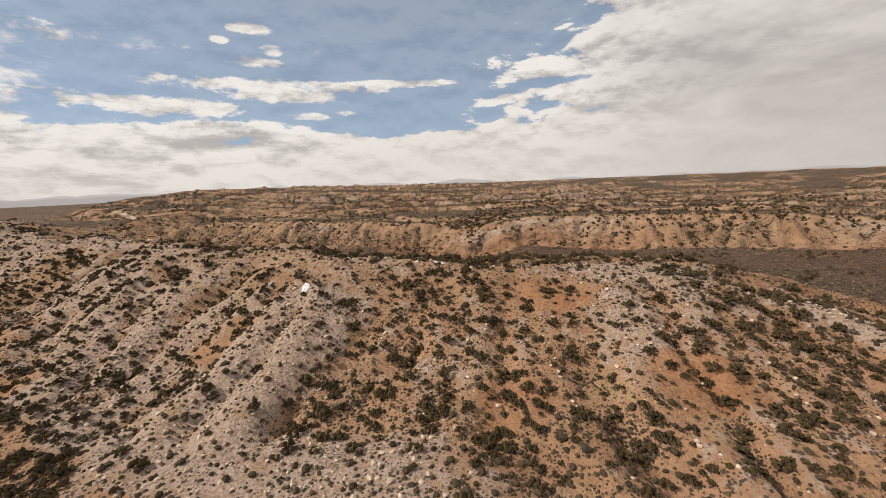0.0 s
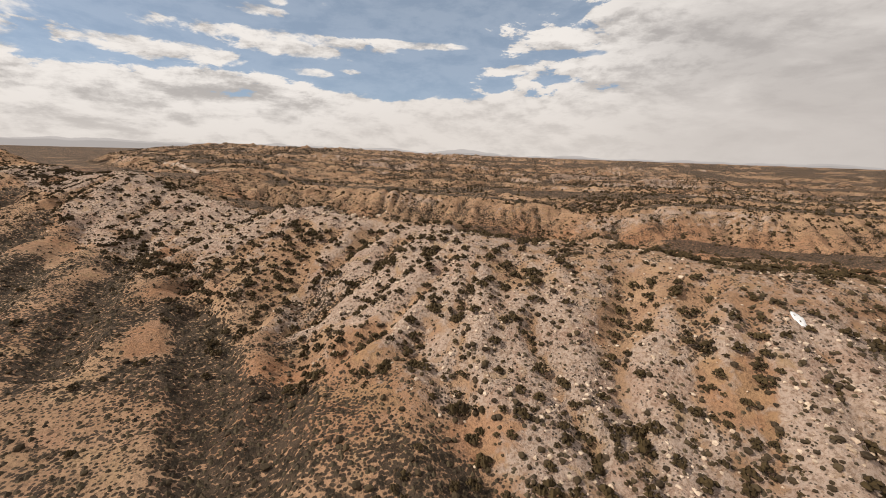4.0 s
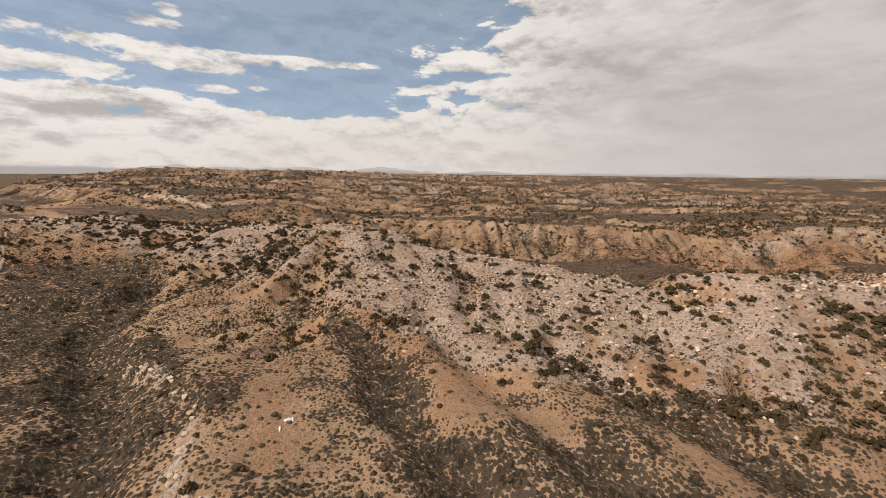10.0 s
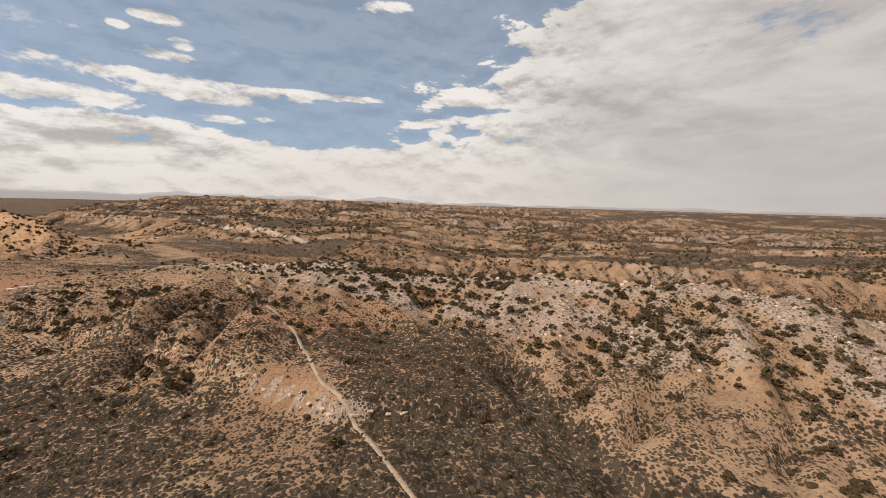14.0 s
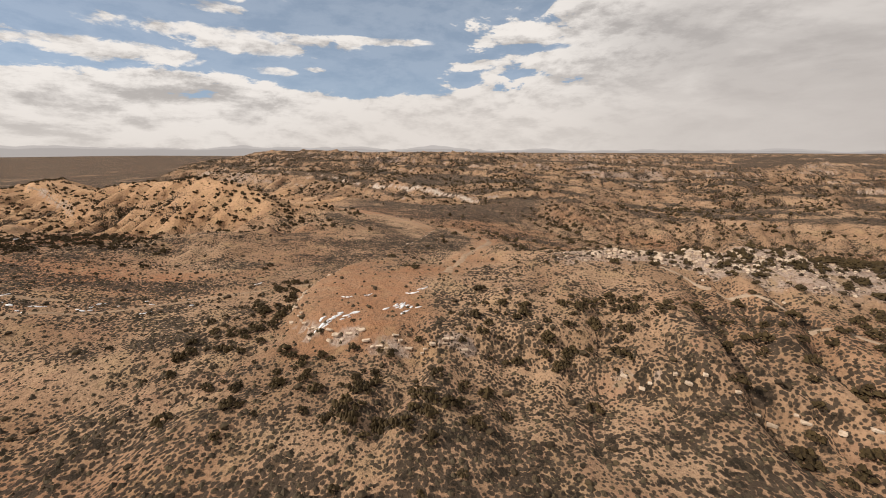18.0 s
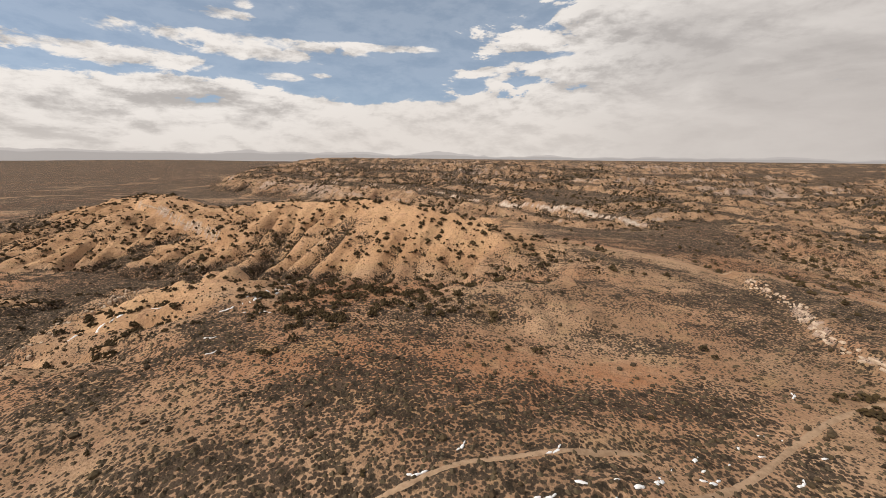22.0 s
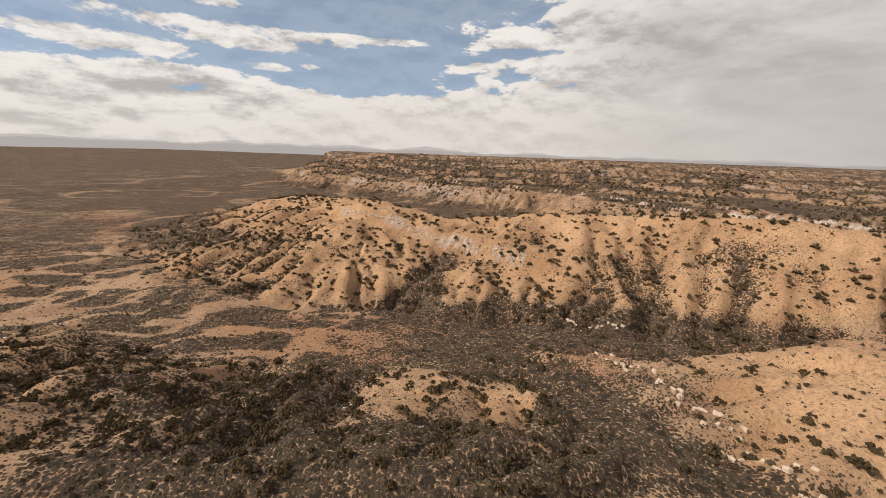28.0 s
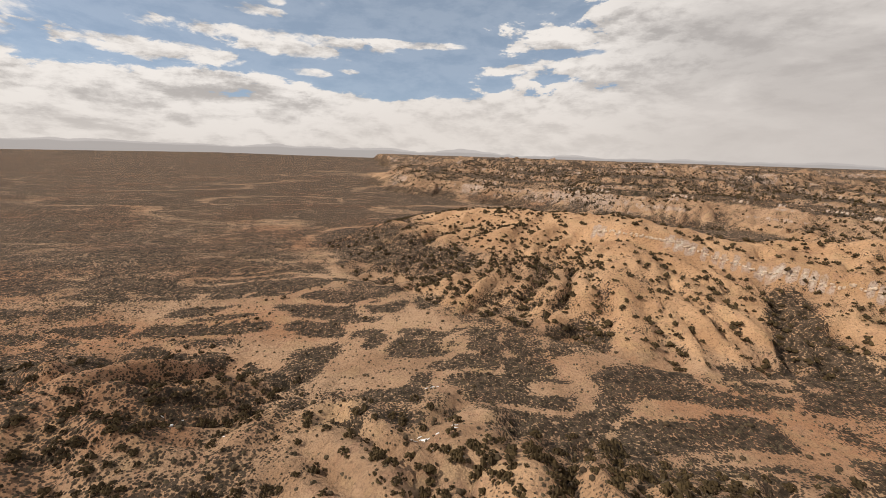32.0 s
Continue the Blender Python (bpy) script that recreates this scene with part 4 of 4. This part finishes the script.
def wanted(x, y):
    """How likely a juniper grows at a place."""
    slope, rill = sample(SLOPE, x, y), sample(RILL, x, y)
    n = fbm(x / 30, y / 30, 3, 41)
    crest, toe = np.interp(x, CREST_X, CREST_Y), np.interp(x, CREST_X, TOE_Y)
    front = step(-440, -400, x) * step(-6, 6, y - toe) * (1 - step(4, 30, y - crest))
    p = 0.03 + 0.5 * step(0.52, 0.72, n) * step(0.05, 0.2, slope) + 0.55 * step(0.45, 0.9, rill)
    p = p + front * (0.10 + 0.24 * step(-40, -75, x) * step(-150, -110, x) + 0.36 * step(0.5, 0.66, n) + 0.5 * step(0.45, 0.8, rill))
    brow = np.exp(-(off_line(x, y, [c[:2] for c in BADLAND_CREST]) / 9) ** 2)
    hill2 = step(-490, -540, x) * step(335, 352, y) * step(0.1, 0.2, slope)
    p = p + 0.6 * brow * step(0.35, 0.5, n) + hill2 * (0.2 * step(0.55, 0.8, rill) + 0.15)
    grove = np.maximum.reduce([spot(x, y, -591, 279, 36, 31, 0.2), spot(x, y, -352, 240, 48, 16, -0.25), spot(x, y, -458, 196, 22, 10),
                               spot(x, y, -425, 216, 22, 10), spot(x, y, -486, 222, 9, 24), spot(x, y, -300, 195, 22, 12),
                               spot(x, y, -215, 142, 28, 9, -0.7), spot(x, y, 10, 120, 60, 12, -0.1), spot(x, y, -102, 51, 14, 13), spot(x, y, -82, 66, 10, 15), spot(x, y, -68, 47, 12, 9), spot(x, y, -28, 62, 5, 17), spot(x, y, -1, 86, 5, 10),
                               spot(x, y, 11, 62, 4, 8), spot(x, y, -220, 152, 13, 8, -0.6), spot(x, y, -327, 212, 15, 7), spot(x, y, -273, 174, 11, 6), spot(x, y, -263, 154, 13, 5), spot(x, y, -822, 253, 14, 9),
                               spot(x, y, -800, 266, 22, 11), spot(x, y, -779, 285, 10, 9), spot(x, y, -181, 120, 9, 5), spot(x, y, -128, 90, 4, 16, -0.5)])
    p = p * (1 + 0.3 * step(-80, 0, x)) + 1.3 * grove
    p = p + 0.34 * spot(x, y, -648, 266, 38, 42) * step(0.45, 0.6, n)
    near_hill = step(-695, -720, x) * (1 - step(285, 310, y))
    p = p + near_hill * (1 - 0.8 * np.maximum(spot(x, y, -744, 293, 17, 19), spot(x, y, -722, 286, 12, 13))) * (0.2 + 0.15 * step(-795, -770, x) + 0.6 * step(0.45, 0.6, n))
    floor = step(-690, -740, x) * step(290, 310, y) * (1 - step(0.06, 0.14, slope))
    p = p * (1 - 0.97 * floor)
    bench = step(-430, -470, x) * step(-690, -650, x) * (1 - step(0.08, 0.16, slope)) * (1 - grove)
    return p * (1 - 0.85 * bench)


trunk_data = trunk_mesh()
proto = []
for k in range(4):
    tree = tagged(new("juniper_tree"), "dark olive green juniper on bare desert ground", "tree", "junipers on the slopes")
    new("trunk", trunk_data).parent = tree
    new("crown", crown_mesh(50 + k)).parent = tree
    proto.append(tree)

cand = np.stack([rng.uniform(-1100, 260, 140000), rng.uniform(30, 660, 140000)], -1)
ahead = cand[:, 1] - camera_line(cand[:, 0])
cand = cand[(ahead > 12) & (ahead < 420)]
keep = rng.random(len(cand)) < wanted(cand[:, 0], cand[:, 1]) * 0.62
cand = cand[keep]
zs = on_ground(cand[:, 0], cand[:, 1])
spots = np.stack(bend(cand[:, 0], cand[:, 1]), -1)
size = 0.45 + 0.9 * rng.random(len(cand)) ** 1.7
near = np.argsort(cand[:, 1] - camera_line(cand[:, 0]))
picked = near[:300]
for k, i in enumerate(picked):
    m = pose(spots[i, 0], spots[i, 1], zs[i] - 0.1, 0, 0, rng.uniform(0, 360)) @ Matrix.Diagonal((size[i], size[i], size[i] * rng.uniform(0.75, 1.05), 1))
    if k < 4:
        proto[k].matrix_basis = m
    else:
        ob = copy_thing(proto[k % 4], Matrix())
        ob.matrix_basis = m
parts = []
ahead = (cand[:, 1] - camera_line(cand[:, 0]))[near]
for rest, k, wide in ((near[300:][ahead[300:] < 140], 16, 0.36), (near[300:][ahead[300:] >= 140], 5, 0.62)):
    ang, rad = rng.random((len(rest), k)) * 6.283, 0.95 * np.sqrt(rng.random((len(rest), k)))
    c = np.stack([rad * np.cos(ang), rad * np.sin(ang), 0.3 + 0.85 * (1 - rad * rad) * rng.random((len(rest), k))], -1) * size[rest, None, None]
    c = c + np.stack([spots[rest, 0], spots[rest, 1], zs[rest]], -1)[:, None]
    r = wide * (0.8 + 0.5 * rng.random((len(rest), k))) * size[rest, None]
    parts.append(blobs(c.reshape(-1, 3), r.ravel(), DIAMOND, 0.95, 0.35, rng))
v, f = np.concatenate([parts[0][0], parts[1][0]]), np.concatenate([parts[0][1], parts[1][1] + len(parts[0][0])])

# the small dark trees of the farther benches
cand = np.stack([rng.uniform(-1150, 520, 110000), rng.uniform(240, 1050, 110000)], -1)
depth = far_depth(cand[:, 0], cand[:, 1])
thick = step(0.36, 0.62, fbm(cand[:, 0] / 45, cand[:, 1] / 45, 3, 43))
keep = (depth > -6) & (depth < 520) & (rng.random(len(cand)) < (0.12 + 0.6 * thick) * (0.35 + 0.65 * step(0.06, 0.2, lookup(SLOPE, cand[:, 0], cand[:, 1]))) * np.exp(-np.maximum(depth - 60, 0) / 260))
cand = cand[keep][:24000]
k = 2
high = 0.6 + 0.9 * rng.random(len(cand)) ** 1.6
c = np.stack([cand[:, 0], cand[:, 1], lookup(ZZ, cand[:, 0], cand[:, 1])], -1)[:, None] + (rng.random((len(cand), k, 3)) - (0.5, 0.5, 0.1)) * (high[:, None] * 1.3)[:, :, None]
fv, ff = blobs(c.reshape(-1, 3), (high[:, None] * (0.75 + 0.45 * rng.random((len(cand), k)))).ravel(), DIAMOND, 0.9, 0.3, rng)
v, f = np.concatenate([v, fv]), np.concatenate([f, ff + len(v)])
woods = new("distant_junipers", mesh_from("distant_junipers", v, f, JUNIPER))
tagged(woods, "scattered dark olive junipers on the farther slopes", "trees", kind="stuff")

# ------------------------------------------------------------------ sagebrush
cand = np.stack([rng.uniform(-1050, 150, 600000), rng.uniform(30, 480, 600000)], -1)
ahead = cand[:, 1] - camera_line(cand[:, 0])
cand = cand[(ahead > 8) & (ahead < 230) & (rng.random(len(cand)) < np.exp(-np.maximum(ahead - 50, 0) / 70))]
share = sample(COVER[0], cand[:, 0], cand[:, 1])
cand = cand[rng.random(len(cand)) < 0.05 + 0.95 * share]
cand = cand[:75000]
rr = 0.16 + 0.34 * rng.random(len(cand)) ** 1.5
v0 = np.array([(1, 0, 0), (0.5, 0.87, 0), (-0.5, 0.87, 0), (-1, 0, 0), (-0.5, -0.87, 0), (0.5, -0.87, 0), (0, 0, 0.9)])
f0 = np.array([(0, 1, 6), (1, 2, 6), (2, 3, 6), (3, 4, 6), (4, 5, 6), (5, 0, 6)])
jit = 1 + 0.7 * (rng.random((len(cand), 7, 3)) - 0.5)
v = v0[None] * jit * rr[:, None, None] + np.stack([*bend(cand[:, 0], cand[:, 1]), on_ground(cand[:, 0], cand[:, 1]) - 0.03], -1)[:, None]
f = f0[None] + (np.arange(len(cand)) * 7)[:, None, None]
brush = new("sagebrush", mesh_from("sagebrush", v.reshape(-1, 3), f.reshape(-1, 3), SAGE))
tagged(brush, "low grey-brown sagebrush dotted over the flats", "shrubs", kind="stuff")

# small dark shrubs on the slopes
cand = np.stack([rng.uniform(-1000, 170, 160000), rng.uniform(30, 420, 160000)], -1)
ahead = cand[:, 1] - camera_line(cand[:, 0])
cand = cand[(ahead > 8) & (ahead < 190) & (rng.random(len(cand)) < np.exp(-np.maximum(ahead - 70, 0) / 70))]
rill = sample(RILL, cand[:, 0], cand[:, 1])
crest, toe = np.interp(cand[:, 0], CREST_X, CREST_Y), np.interp(cand[:, 0], CREST_X, TOE_Y)
front = step(-440, -400, cand[:, 0]) * step(-6, 6, cand[:, 1] - toe) * (1 - step(4, 30, cand[:, 1] - crest))
clump = step(0.42, 0.62, fbm(cand[:, 0] / 14, cand[:, 1] / 14, 3, 91))
cand = cand[rng.random(len(cand)) < 0.10 + front * (0.22 + 0.5 * clump) + 0.3 * step(0.5, 0.9, rill)][:38000]
zs = on_ground(cand[:, 0], cand[:, 1])
rad = 0.2 + 0.5 * rng.random(len(cand)) ** 2.2
v, f = blobs(np.stack([*bend(cand[:, 0], cand[:, 1]), zs + rad * 0.35], -1), rad, BALL0, 0.75, 0.25, rng)
tagged(new("desert_shrubs", mesh_from("desert_shrubs", v, f, SHRUB)), "small round dark brown shrubs on pale rocky slopes", "shrubs", kind="stuff")

# loose stones on the pale slopes
cand = np.stack([rng.uniform(-440, 120, 90000), rng.uniform(40, 270, 90000)], -1)
ahead = cand[:, 1] - camera_line(cand[:, 0])
cand = cand[(ahead > 10) & (ahead < 150)]
cand = cand[rng.random(len(cand)) < sample(COVER[1], cand[:, 0], cand[:, 1]) ** 2][:16000]
rad = 0.12 + 0.4 * rng.random(len(cand)) ** 3
v, f = blobs(np.stack([*bend(cand[:, 0], cand[:, 1]), on_ground(cand[:, 0], cand[:, 1]) + rad * 0.2], -1), rad, BALL0, 0.7, 0.35, rng)
tagged(new("loose_stones", mesh_from("loose_stones", v, f, ROCK)), "pale broken sandstone rubble on the slope", "stones", kind="stuff")


# ------------------------------------------------------------------ tracks
def ribbon(name, line, width, side, lift, material, seed):
    """A strip of packed dirt that lies on the ground along a line."""
    pts = [Vector((*p, 0)) for p in line]
    path = []
    for k in range(len(pts) - 1):
        a, b, c, d = pts[max(k - 1, 0)], pts[k], pts[k + 1], pts[min(k + 2, len(pts) - 1)]
        for j in range(12):
            t = j / 12
            path.append(0.5 * (2 * b + (c - a) * t + (2 * a - 5 * b + 4 * c - d) * t * t + (3 * b - a - 3 * c + d) * t ** 3))
    path.append(pts[-1])
    g = np.random.default_rng(seed)
    verts, faces = [], []
    for k, p in enumerate(path):
        q = (path[min(k + 1, len(path) - 1)] - path[max(k - 1, 0)]).normalized()
        nrm = Vector((-q.y, q.x, 0))
        w = width * g.uniform(0.75, 1.25) / 2
        for j, f in enumerate((-1, -0.4, 0.4, 1)):
            e = p + nrm * (side + f * w)
            verts.append((*map(float, bend(e.x, e.y)), float(on_ground(e.x, e.y)) + (lift if j in (1, 2) else -0.04)))
        if k:
            for j in range(3):
                o = 4 * k + j
                faces.append((o - 4, o - 3, o + 1, o))
    return new(name, mesh_from(name, verts, faces, material, True))


def foot_trail():
    tagged(ribbon("trail", TRAIL, 0.85, 0.0, 0.15, TRAIL_DIRT, 3), "narrow pale dirt trail running down through the sagebrush", "trail", kind="structure")


def two_track():
    tagged(ribbon("track", TWO_TRACK, 1.2, 0.0, 0.12, TRACK, 4), "narrow dirt track winding over a brown bench", "track", kind="structure")
    tagged(ribbon("track", SIDE_TRACK, 1.0, 0.0, 0.12, TRACK, 6), "faint dirt loop beside a track", "track", kind="structure")
    tagged(ribbon("track", RIDGE_ROAD, 2.4, 0.0, 0.14, TRACK, 5), "bare dirt road along a ridge", "track", kind="structure")


foot_trail()
two_track()


# ------------------------------------------------------------------ snow, ledges, boulders
def snow_patch(cx, cy, long, wide, turn, seed):
    """A thin ragged sheet of old snow on the ground."""
    g = np.random.default_rng(seed)
    k = 18
    ring = 1 + 0.45 * np.interp(np.arange(k), np.arange(0, k + 1, 3), g.uniform(-1, 1, k // 3 + 1)) + 0.2 * g.uniform(-1, 1, k)
    verts, faces = [(*map(float, bend(cx, cy)), float(on_ground(cx, cy)) + 0.16)], []
    for lay, (f, up) in enumerate(((0.55, 0.15), (0.92, 0.1), (1.0, -0.06))):
        for j in range(k):
            a = 6.28318 * j / k
            px, py = f * ring[j] * long * math.cos(a), f * ring[j] * wide * math.sin(a)
            x, y = cx + px * math.cos(turn) - py * math.sin(turn), cy + px * math.sin(turn) + py * math.cos(turn)
            verts.append((*map(float, bend(x, y)), float(on_ground(x, y)) + up))
            i, n = 1 + lay * k + j, 1 + lay * k + (j + 1) % k
            faces.append((0, i, n) if lay == 0 else (i - k, i, n))
            if lay:
                faces.append((i - k, n, n - k))
    ob = new("snow_patch", mesh_from("snow_patch", verts, faces, SNOW, True))
    return tagged(ob, "leftover patch of old white snow on sand", "snow", "old snow patches")


def snow_field(cx, cy, spread_x, spread_y, turn, count, size, seed):
    g = np.random.default_rng(seed)
    for k in range(count):
        a, b = g.uniform(-1, 1) * spread_x, g.uniform(-1, 1) * spread_y
        s = size * g.uniform(0.5, 1.3)
        snow_patch(cx + a * math.cos(turn) - b * math.sin(turn), cy + a * math.sin(turn) + b * math.cos(turn), s, s * g.uniform(0.2, 0.45), turn + g.uniform(-0.5, 0.5), seed * 100 + k)


snow_field(-454, 217, 3.0, 2.2, 0.8, 13, 0.6, 1)
snow_field(-465, 212, 4.0, 1.6, 0.7, 13, 0.55, 2)
snow_field(-540, 209, 14, 3, 0.3, 26, 0.55, 3)
snow_field(-515, 222, 12, 4, 0.5, 10, 0.45, 13)
snow_field(-613, 288, 14, 2.0, 1.65, 12, 0.9, 4)
snow_field(-613, 268, 6, 2.0, 1.9, 8, 0.9, 5)
snow_field(-606, 261, 4, 1.0, 0.4, 4, 0.7, 6)
snow_field(-651, 259, 8, 0.6, 0.86, 11, 0.7, 7)
snow_field(-656, 244, 6, 0.6, 0.1, 7, 0.6, 21)
snow_field(-874, 293, 6, 1.5, 0.5, 9, 0.7, 8)
snow_field(-860, 271, 9, 1.0, 0.05, 12, 0.6, 9)
snow_field(-828, 248, 1.6, 1.0, 0.9, 5, 0.9, 10)
snow_field(-822, 258, 5, 1.0, 0.6, 4, 0.6, 14)
snow_field(-869, 287, 3, 2.0, 0.2, 6, 0.8, 16)
snow_field(-922, 283, 9, 5.0, 0.3, 5, 0.5, 17)
snow_field(-880, 317, 3, 1.0, 0.6, 4, 0.5, 18)
snow_field(-790, 294, 10, 4.0, 0.2, 5, 0.45, 19)
snow_field(-756, 284, 3, 2.0, 0.4, 4, 0.45, 20)
snow_field(-266, 122, 1.6, 0.6, 1.3, 4, 0.6, 15)
for at, (x, y, long) in enumerate(((-467, 210, 1.5), (-465, 213, 1.3), (-466, 221, 1.0), (-462, 223, 0.9), (-454, 218, 1.5), (-453, 224, 1.4), (-451, 227, 1.2), (-544, 207, 1.6), (-542, 210, 1.2),
                                       (-535, 210, 1.3), (-552, 218, 1.0), (-557, 213, 1.2), (-540, 218, 1.2), (-528, 215, 1.2), (-521, 217, 1.4), (-509, 219, 1.0), (-496, 241, 1.1), (-640, 267, 1.2),
                                       (-614, 282, 2.0), (-615, 262, 1.8), (-609, 247, 1.3), (-604, 241, 1.0), (-826, 249, 2.0), (-827, 253, 1.4), (-779, 300, 1.0), (-739, 274, 0.9), (-877, 271, 1.0))):
    for k in range(3):
        a = 0.4 + 0.5 * math.sin(at * 2.1) + 0.3 * k
        snow_patch(x + 0.8 * long * (k - 1) * math.cos(a), y + 0.8 * long * (k - 1) * math.sin(a), long * (0.36, 0.48, 0.3)[k], long * (0.14, 0.19, 0.11)[k], a, 700 + 3 * at + k)
snow_patch(-37, 92, 1.5, 0.8, 1.4, 991)
snow_patch(-2, 105, 1.4, 0.5, 0.1, 992)
snow_patch(-8, 104, 0.9, 0.4, 0.2, 993)
snow_patch(-118, 128, 1.0, 0.4, 1.1, 994)


def slab_mesh(seed):
    g = np.random.default_rng(seed)
    bm = bmesh.new()
    bmesh.ops.create_cube(bm, size=1.0)
    bmesh.ops.bevel(bm, geom=bm.edges[:], offset=0.14, segments=1, affect="EDGES")
    for v in bm.verts:
        v.co += Vector(g.uniform(-0.09, 0.09, 3))
    me = bpy.data.meshes.new("slab")
    bm.to_mesh(me)
    bm.free()
    me.materials.append(ROCK)
    return me


SLABS = [slab_mesh(200 + k) for k in range(6)]


def rock_ledge(line, gap, tall, label, seed, loose=0.5):
    """A rim of broken sandstone blocks along a line."""
    g = np.random.default_rng(seed)
    x0, y0 = line[len(line) // 2]
    root = tagged(new("rock_ledge"), label, "rock ledge", "pale rims of the benches")
    root.location = (*map(float, bend(x0, y0)), float(on_ground(x0, y0)))
    for (ax, ay), (bx, by) in zip(line, line[1:]):
        far = math.hypot(bx - ax, by - ay)
        turn = math.atan2(by - ay, bx - ax)
        for k in range(max(1, int(far / gap))):
            t = (k + g.uniform(0.1, 0.9)) / max(1, int(far / gap))
            x, y = ax + (bx - ax) * t + g.normal(0, loose), ay + (by - ay) * t + g.normal(0, loose)
            z = float(on_ground(x, y))
            high = tall * g.uniform(0.5, 1.2)
            ob = new("slab", SLABS[int(g.integers(6))])
            ob.parent = root
            ob.matrix_basis = Matrix.Translation(Vector((*map(float, bend(x, y)), z + high * 0.18)) - root.location) @ Euler((g.uniform(-0.15, 0.15), g.uniform(-0.15, 0.15), turn + g.uniform(-0.25, 0.25))).to_matrix().to_4x4() @ Matrix.Diagonal((g.uniform(0.6, 1.5), g.uniform(0.4, 0.9), high, 1))


rock_ledge(LEDGE_A, 2.2, 0.5, "pale broken sandstone rim above a sagebrush flat", 1)
rock_ledge(LEDGE_B, 1.2, 0.5, "pale sandstone rim round a bare rust-coloured nose", 2)
rock_ledge(LEDGE_D, 2.4, 0.5, "low pale sandstone rim of a rust-coloured rib", 6)
rock_ledge(LEDGE_C, 1.5, 1.1, "white sandstone band across a tan badland hill", 3, 0.22)
rock_ledge([(-694, 318), (-684, 296), (-676, 274), (-668, 253), (-664, 240)], 1.1, 1.0, "pale rock edge beside a dry wash", 4, 1.7)
rock_ledge([(-702, 365), (-690, 354), (-676, 350)], 1.3, 1.0, "short white ledge at the foot of a hill", 5)


def boulder_field(cx, cy, rx, ry, count, low, high, seed):
    g = np.random.default_rng(seed)
    for k in range(count):
        a, r = g.uniform(0, 6.283), math.sqrt(g.uniform(0, 1))
        x, y, s = cx + rx * r * math.cos(a), cy + ry * r * math.sin(a), g.uniform(low, high)
        ob = new("boulder", SLABS[int(g.integers(6))])
        ob.matrix_basis = pose(*map(float, bend(x, y)), float(on_ground(x, y)) + s * 0.2, g.uniform(-25, 25), g.uniform(-25, 25), g.uniform(0, 360)) @ Matrix.Diagonal((s * g.uniform(0.8, 1.5), s, s * g.uniform(0.6, 1.0), 1))
        tagged(ob, "weathered pale sandstone boulder on a rocky knob", "boulder", "boulders of the knobs")


boulder_field(-388, 247, 24, 9, 90, 0.35, 1.2, 11)
boulder_field(-300, 234, 26, 8, 45, 0.35, 1.2, 12)
boulder_field(-160, 160, 40, 8, 50, 0.35, 1.2, 13)
